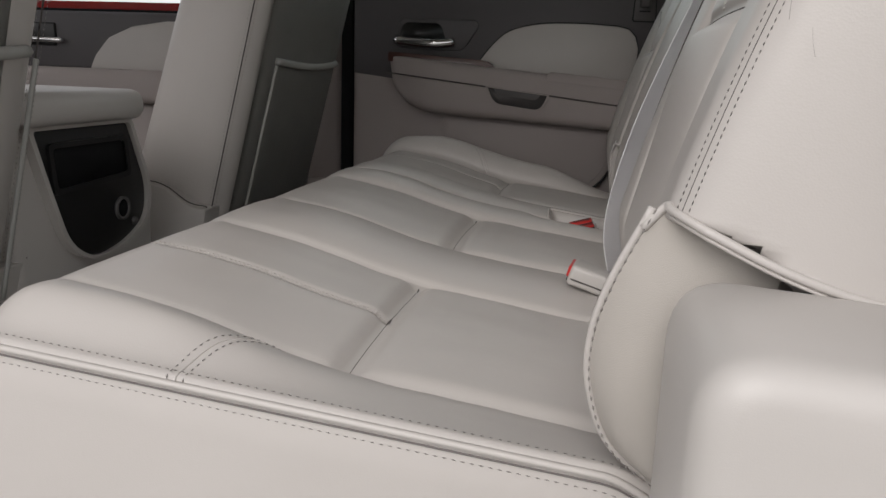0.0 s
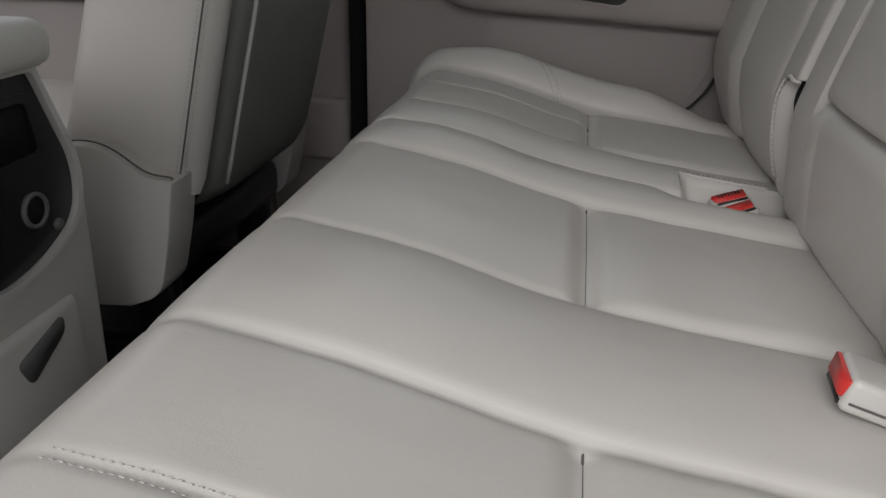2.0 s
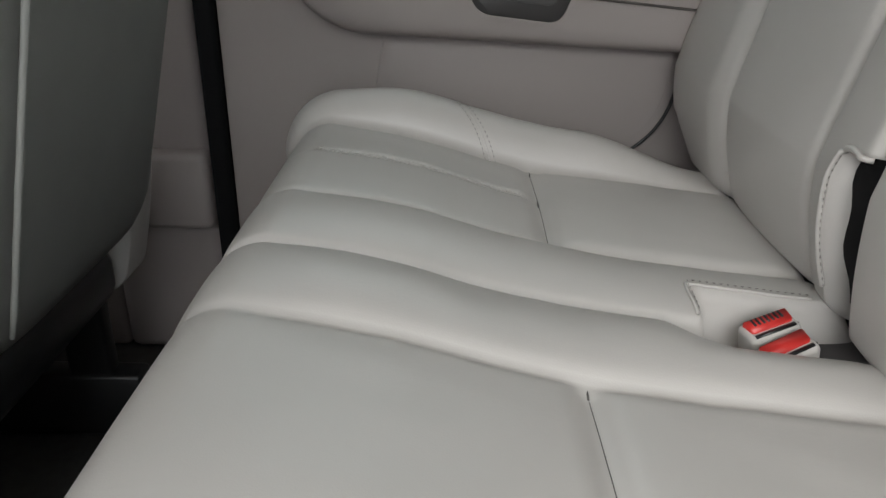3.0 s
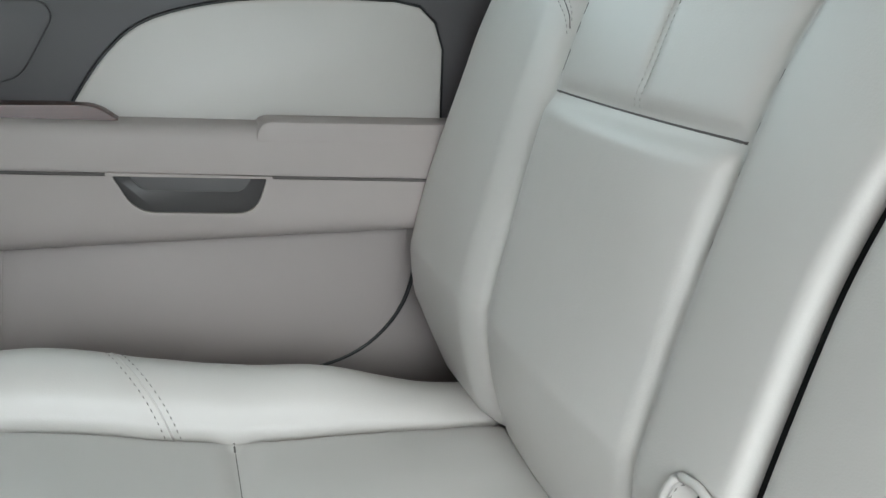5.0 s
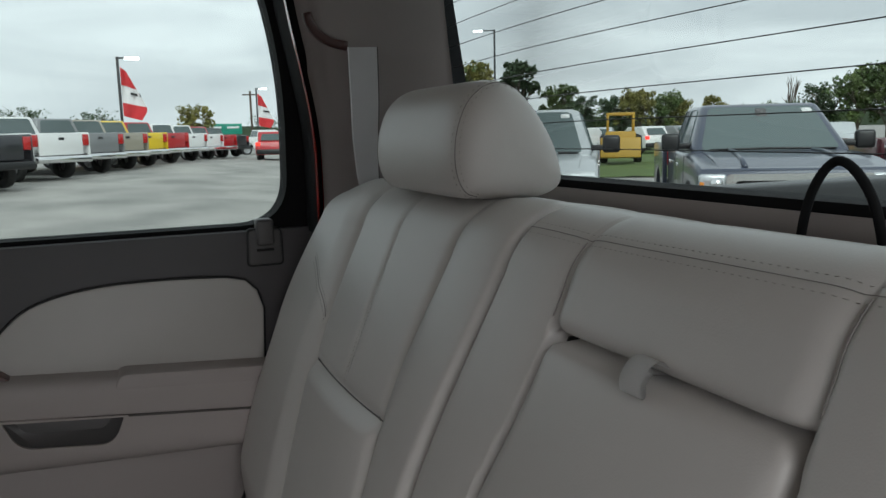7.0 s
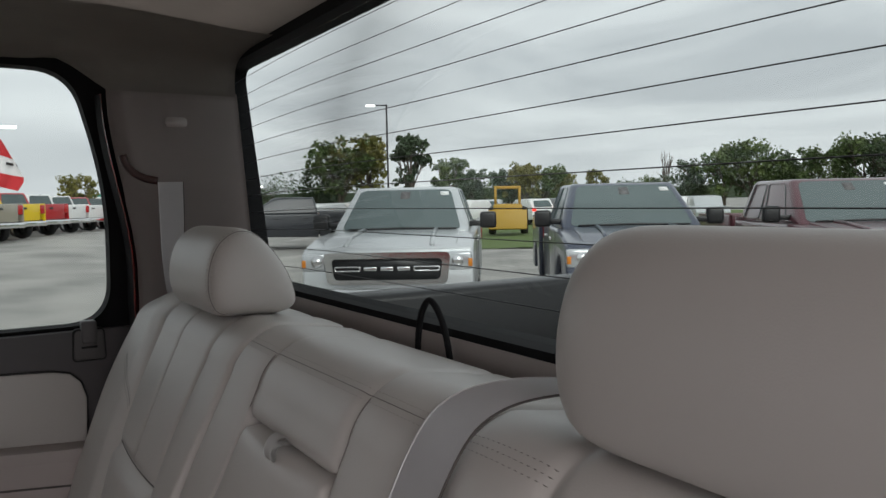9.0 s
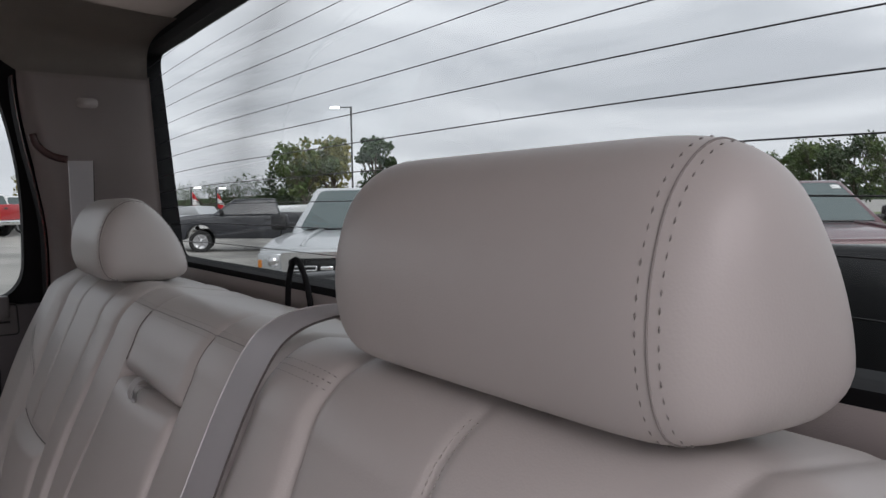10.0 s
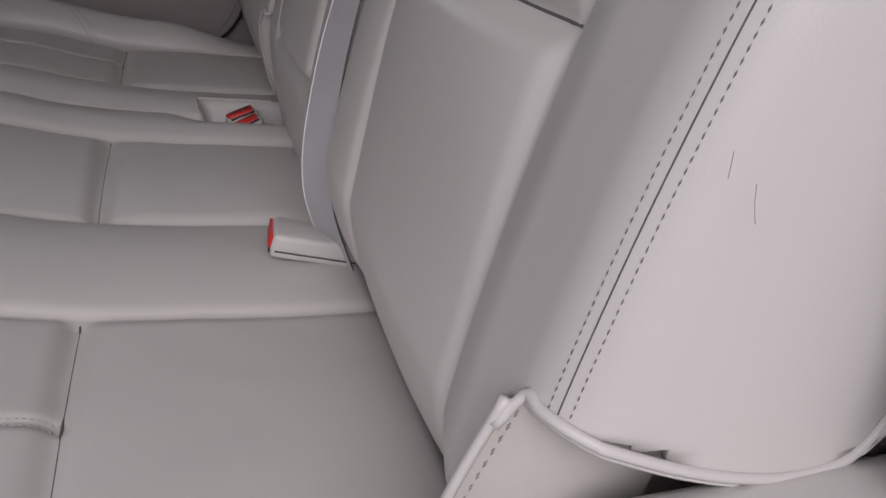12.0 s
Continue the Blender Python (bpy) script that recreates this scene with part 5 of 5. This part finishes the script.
def suv(p_, label, at):
    car = thing("suv", label, "car", at=at)
    low = [(2.2, 0.35), (2.25, 0.75), (2.0, 0.98), (1.0, 1.06), (-2.15, 1.06), (-2.25, 0.8), (-2.2, 0.35)] + [(x, z - 0.12) for x, z in wheel_arch(-1.35, 0.40)] [::-1][::-1]
    part("body", prism([(2.2, 0.35), (2.25, 0.75), (2.0, 0.98), (1.0, 1.06), (-2.15, 1.06), (-2.25, 0.8), (-2.2, 0.35)], "y", -0.90, 0.90, 0.07, 3), p_, car, sharp=35)
    part("cab", prism([(1.0, 1.0), (0.35, 1.60), (-1.5, 1.64), (-2.05, 1.05)], "y", -0.78, 0.78, 0.08, 3), p_, car, sharp=35)
    part("back_glass", panel(((-2.02, -0.66, 1.12), (-2.02, 0.66, 1.12), (-1.66, 0.58, 1.52), (-1.66, -0.58, 1.52)), 0.04, 0.03, flip=True), CARGLASS, car, sharp=30)
    for sg in (-1, 1):
        part("tail_lamp", box(-2.24, -2.0, sg * 0.74 - 0.12, sg * 0.74 + 0.13, 0.86, 1.06, 0.02), material("lit_tail_lamp", (0.8, 0.03, 0.02), 0.2, emit=1.2), car, "lit red tail lamp")
        part("side_window", panel(((0.7, sg * 0.775, 1.10), (-1.75, sg * 0.775, 1.10), (-1.45, sg * 0.775, 1.52), (0.25, sg * 0.775, 1.50)), 0.05, 0.03, flip=(sg > 0)), CARGLASS, car, sharp=30)
        for x in (1.35, -1.35):
            part("wheel", lathe([(0.0, 0.06), (0.2, 0.07), (0.33, 0.09), (0.345, 0.0), (0.33, -0.12), (0.1, -0.12)], 20, (x, sg * 0.80, 0.345), sg), TYRE, car)
    part("rear_bumper", box(-2.32, -2.1, -0.86, 0.86, 0.38, 0.66, 0.04), BLACK, car)
    return car


suv(CARRED, "red car with lit tail lamps driving along the row", stand(9.6, 46.5, 75))
# distant low cars beyond the grass
for k, (az, d, p_) in enumerate(((34.2, 52, WHITE), (35.3, 54, SILVER), (38.0, 50, WHITE), (39.2, 55, GREY), (19.8, 46, WHITE), (22.4, 48, SILVER), (24.0, 50, WHITE), (50.5, 46, SILVER), (48.8, 50, WHITE), (17.0, 52, SILVER))):
    a = radians(az)
    suv(p_, ("white" if p_ is WHITE else "silver" if p_ is SILVER else "grey") + " car parked in the distance", stand(d * math.sin(a), d * math.cos(a), 20 + 30 * k))

# ---- trees ----
BARK = material("bark", (0.09, 0.07, 0.055), 0.95, bump=0.8, bump_scale=30)
LEAF = {w: material("leaves_" + w, c, 0.7, second=d, scale=0.6, amount=1.0) for w, c, d in (
    ("green", (0.045, 0.085, 0.025), (0.10, 0.13, 0.03)), ("dark", (0.025, 0.05, 0.02), (0.045, 0.075, 0.025)), ("olive", (0.12, 0.13, 0.03), (0.20, 0.17, 0.04)))}


def tree(at, tall, wide, leaf, seed, leaves, label, gap=0.3):
    rng = random.Random(seed)
    t = thing("tree", label, "tree", at=at)
    limbs = bmesh.new()

    def limb(a, b, r0, r1, bm):
        d = (b - a).normalized()
        s = d.orthogonal().normalized()
        u = d.cross(s)
        ring_ = [[bm.verts.new(p + r * (math.cos(q) * s + math.sin(q) * u)) for q in (0, 1.05, 2.09, 3.14, 4.19, 5.24)] for p, r in ((a, r0), (b, r1))]
        for k in range(6):
            bm.faces.new((ring_[0][k], ring_[0][(k + 1) % 6], ring_[1][(k + 1) % 6], ring_[1][k]))
    trunk_top = Vector((rng.uniform(-0.2, 0.2), rng.uniform(-0.2, 0.2), tall * 0.55))
    limb(Vector((0, 0, 0)), trunk_top, 0.035 * tall, 0.018 * tall, limbs)
    tips = []
    for k in range(11):
        a = rng.uniform(0, 2 * math.pi)
        start = Vector((0, 0, 0)).lerp(trunk_top, rng.uniform(0.35, 1.0))
        tip = Vector((math.cos(a) * wide * rng.uniform(0.3, 0.8), math.sin(a) * wide * rng.uniform(0.3, 0.8), tall * rng.uniform(0.5, 0.92)))
        limb(start, tip, 0.012 * tall, 0.004 * tall, limbs)
        tips.append(tip)
        for q in range(3):
            e = tip + Vector((rng.uniform(-1, 1), rng.uniform(-1, 1), rng.uniform(0.0, 1.0))) * wide * 0.28
            limb(start.lerp(tip, rng.uniform(0.5, 0.9)), e, 0.005 * tall, 0.002 * tall, limbs)
            tips.append(e)
    part("trunk", limbs, BARK, t)
    if leaves:
        verts, faces = [], []
        centres = tips + [Vector((rng.gauss(0, 0.35) * wide, rng.gauss(0, 0.35) * wide, tall * rng.uniform(0.35, 0.95))) for _ in range(26)]
        sizes = [rng.uniform(0.10, 0.26) * wide for _ in centres]
        for k in range(leaves):
            c = rng.randrange(len(centres))
            d = Vector((rng.gauss(0, 1), rng.gauss(0, 1), rng.gauss(0, 0.8))).normalized() * sizes[c] * rng.uniform(0.55, 1.0)
            p = centres[c] + d
            if p.z < tall * 0.16:
                continue
            n = Vector((rng.gauss(0, 1), rng.gauss(0, 1), rng.gauss(0, 1))).normalized()
            s = n.orthogonal().normalized() * rng.uniform(0.10, 0.22) * (tall / 7)
            u = n.cross(s)
            b = len(verts)
            verts += [p - s, p - u * 0.7, p + s, p + u * 0.7 + n * 0.03]
            faces.append((b, b + 1, b + 2, b + 3))
        me = bpy.data.meshes.new("crown")
        me.from_pydata([tuple(v) for v in verts], [], faces)
        me.materials.append(leaf)
        crown = new("crown", me)
        crown.parent = t
    return t


def spot(az, d):
    a = radians(az)
    return pose(d * math.sin(a), d * math.cos(a), GROUND_Z, 0, 0, az * 7)


for k, (az, d, tall, wide, w) in enumerate(((24.2, 62, 6.6, 3.4, "green"), (26.2, 62, 6.9, 2.6, "olive"), (22.6, 66, 4.5, 3.0, "dark"), (29.3, 66, 7.4, 1.9, "dark"), (32.2, 66, 5.2, 1.8, "green"), (33.7, 62, 3.9, 1.6, "dark"),
                                           (36.6, 60, 3.7, 1.8, "dark"), (37.8, 58, 4.1, 1.6, "olive"), (39.2, 60, 4.0, 1.8, "green"), (40.6, 62, 3.6, 1.7, "olive"), (43.0, 72, 4.3, 1.2, "olive"), (45.6, 70, 3.0, 2.0, "dark"), (48.6, 60, 3.2, 2.4, "dark"), (50.0, 60, 4.2, 2.0, "dark"),
                                           (51.6, 58, 5.1, 2.3, "green"), (53.4, 58, 5.2, 2.4, "green"), (55.2, 60, 4.4, 2.0, "dark"), (58.0, 58, 4.6, 2.6, "green"), (60.2, 56, 5.2, 2.2, "green"), (62.2, 56, 5.0, 2.8, "dark"), (64.8, 54, 5.0, 3.0, "green"), (67.8, 54, 4.6, 3.0, "dark"),
                                           (6.6, 72, 4.4, 1.7, "olive"), (0.2, 90, 4.6, 2.6, "dark"), (-4.0, 95, 4.8, 3.0, "dark"), (17.5, 90, 3.6, 4.0, "dark"), (19.6, 90, 3.9, 4.0, "dark"), (15.0, 95, 3.4, 4.0, "dark"), (12.0, 100, 3.6, 4.0, "dark"), (35.0, 66, 3.2, 2.2, "green"), (47.0, 66, 3.0, 2.0, "green"), (56.6, 60, 3.8, 2.0, "green"))):
    tree(spot(az, d), tall, wide, LEAF[w], 20 + k, 2600 if d < 80 else 1200, ("bushy olive-green tree" if w == "olive" else "full green leafy tree" if w == "green" else "dark green leafy tree") + " along the edge of the lot")
tree(spot(47.6, 64), 5.4, 1.1, None, 7, 0, "bare dead tree standing behind the cars")

# ---- poles, flags, signs, tractor ----
POLE = material("pole_paint", (0.03, 0.03, 0.032), 0.5, 0.3)
FLAGRED, FLAGWHITE = material("flag_red", (0.55, 0.03, 0.035), 0.8), material("flag_white", (0.75, 0.75, 0.75), 0.8)
LEDWHITE = material("lit_lamp", (1.0, 0.98, 0.94), 0.3, emit=2.0)


def lamp_post(az, d, top, arm, flag=0.0, lit=True):
    a = radians(az)
    x, y = d * math.sin(a), d * math.cos(a)
    z0 = ground_z(x, y)
    p = thing("lamp_post", "black lamp post" + (" with a red and white flag" if flag else " with a single bright lamp head"), "lamp post", at=pose(x, y, z0, 0, 0, -az))
    h = top - z0
    part("pole", box(-0.07, 0.07, -0.07, 0.07, 0, h, 0.01), POLE, p)
    part("base", tube([(0, 0, 0), (0, 0, 0.7)], 0.28, 14), CONCRETE, p)
    part("arm", box(min(0, arm), max(0, arm), -0.04, 0.04, h - 0.1, h - 0.02), POLE, p)
    part("lamp_head", box(arm - 0.35, arm + 0.35, -0.15, 0.15, h - 0.14, h - 0.02, 0.02), LEDWHITE if lit else POLE, p)
    if flag:
        k = flag
        f = part("flag", surf(12, 7, lambda i, j: (0.1 + 1.15 * k * (0.25 + 0.75 * min(1.0, i / 8)) * (1 if i <= 9 else 1 - 0.12 * (i - 9)) * j / 6, 0.12 * math.sin(j * 1.3 + i * 0.4), h - 0.5 - 2.5 * k * i / 11 - 0.25 * j / 6)), FLAGWHITE, p, "white flag with red ends")
        part("red_end", surf(5, 7, lambda i, j: (0.1 + 1.15 * k * (0.25 + 0.75 * min(1.0, i / 8)) * j / 6, 0.12 * math.sin(j * 1.3 + i * 0.4) - 0.02, h - 0.5 - 2.5 * k * i / 11 - 0.25 * j / 6)), FLAGRED, f)
        part("red_end", surf(4, 7, lambda i, j: (0.1 + 1.15 * k * (1 if i + 8 <= 9 else 1 - 0.12 * (i - 1)) * j / 6, 0.12 * math.sin(j * 1.3 + (i + 8) * 0.4) - 0.02, h - 0.5 - 2.5 * k * (i + 8) / 11 - 0.25 * j / 6)), FLAGRED, f)
        part("lettering_bar", surf(2, 5, lambda i, j: (0.45 + 0.55 * k * j / 4, 0.12 * math.sin(j * 1.9 + 2.4) - 0.03, h - 0.5 - 2.5 * k * (5.4 + 0.6 * i) / 11 - 0.06 - 0.12 * j / 4)), POLE, f)
    return p


lamp_post(27.7, 59, 8.3, -1.2)
lamp_post(1.7, 44, 5.2, 0.7, 1.0)
lamp_post(10.7, 74, 5.3, 0.6, 1.15)
lamp_post(16.3, 80, 2.9, 0.6, 0.7)
lamp_post(18.0, 80, 2.8, 0.6, 0.6)
for az, d, h in ((10.3, 95, 6.6), (-3.0, 90, 3.6)):
    a = radians(az)
    up = thing("utility_pole", "grey wooden utility pole with crossarm", "utility pole", at=pose(d * math.sin(a), d * math.cos(a), ground_z(d * math.sin(a), d * math.cos(a)), 0, 0, -az))
    part("pole", tube([(0, 0, 0), (0, 0, h)], 0.13, 8), BARK, up)
    part("crossarm", box(-0.9, 0.9, -0.06, 0.06, h - 0.5, h - 0.35), BARK, up)
SIGN = material("sign_green", (0.01, 0.22, 0.15), 0.5)
for az in (7.8, 9.0):
    a = radians(az)
    sg_ = thing("road_sign", "green motorway sign on posts", "road sign", at=pose(85 * math.sin(a), 85 * math.cos(a), ground_z(85 * math.sin(a), 85 * math.cos(a)), 0, 0, -az))
    part("board", box(-0.9, 0.9, -0.05, 0.05, 1.6, 2.7, 0.03), SIGN, sg_)
    part("text_bar", box(-0.6, 0.6, -0.06, -0.05, 2.2, 2.4), FLAGWHITE, sg_)
    for x in (-0.6, 0.6):
        part("post", box(x - 0.06, x + 0.06, 0.0, 0.1, 0, 2.6), POLE, sg_)
TRACTOR = material("tractor_yellow", (0.45, 0.27, 0.03), 0.5, bump=0.1)
a = radians(36.6)
tr = thing("tractor", "yellow loader tractor standing on the grass", "tractor", at=pose(36 * math.sin(a), 36 * math.cos(a), GROUND_Z, 0, 0, -36))
part("body", box(-0.65, 0.65, -1.2, 1.4, 0.6, 1.45, 0.08), TRACTOR, tr)
part("bucket", prism([(-1.7, 0.35), (-1.2, 0.3), (-1.2, 1.15), (-1.5, 1.2)], "x", -0.85, 0.85, 0.03), TRACTOR, tr)
part("canopy", box(-0.62, 0.62, -0.2, 1.1, 2.15, 2.28, 0.03), TRACTOR, tr)
for x in (-0.56, 0.56):
    for y in (-0.15, 1.05):
        part("canopy_post", box(x - 0.05, x + 0.05, y - 0.05, y + 0.05, 1.4, 2.2), TRACTOR, tr)
    part("wheel", lathe([(0.0, 0.1), (0.3, 0.12), (0.6, 0.15), (0.68, 0.0), (0.6, -0.2)], 18, (0.0, 0.0, 0.0)), TYRE, tr).matrix_local = pose(x * 1.35, 0.9, 0.66, 0, 0, 90)
# far horizon: low wooded hills
HILL = material("far_woods", (0.035, 0.055, 0.035), 1.0, second=(0.06, 0.08, 0.045), scale=0.05, amount=1.0)
bm = surf(160, 2, lambda i, j: (lambda a, d: (d * math.sin(a), d * math.cos(a), -1 + j * (5.5 + 2.2 * noise.noise((i * 0.23, 0, 0)) + 1.2 * noise.noise((i * 0.9, 3, 0)))))(2 * math.pi * i / 159, 330))
single("backdrop", bm, HILL, "low line of distant woods", "woods", kind="structure")
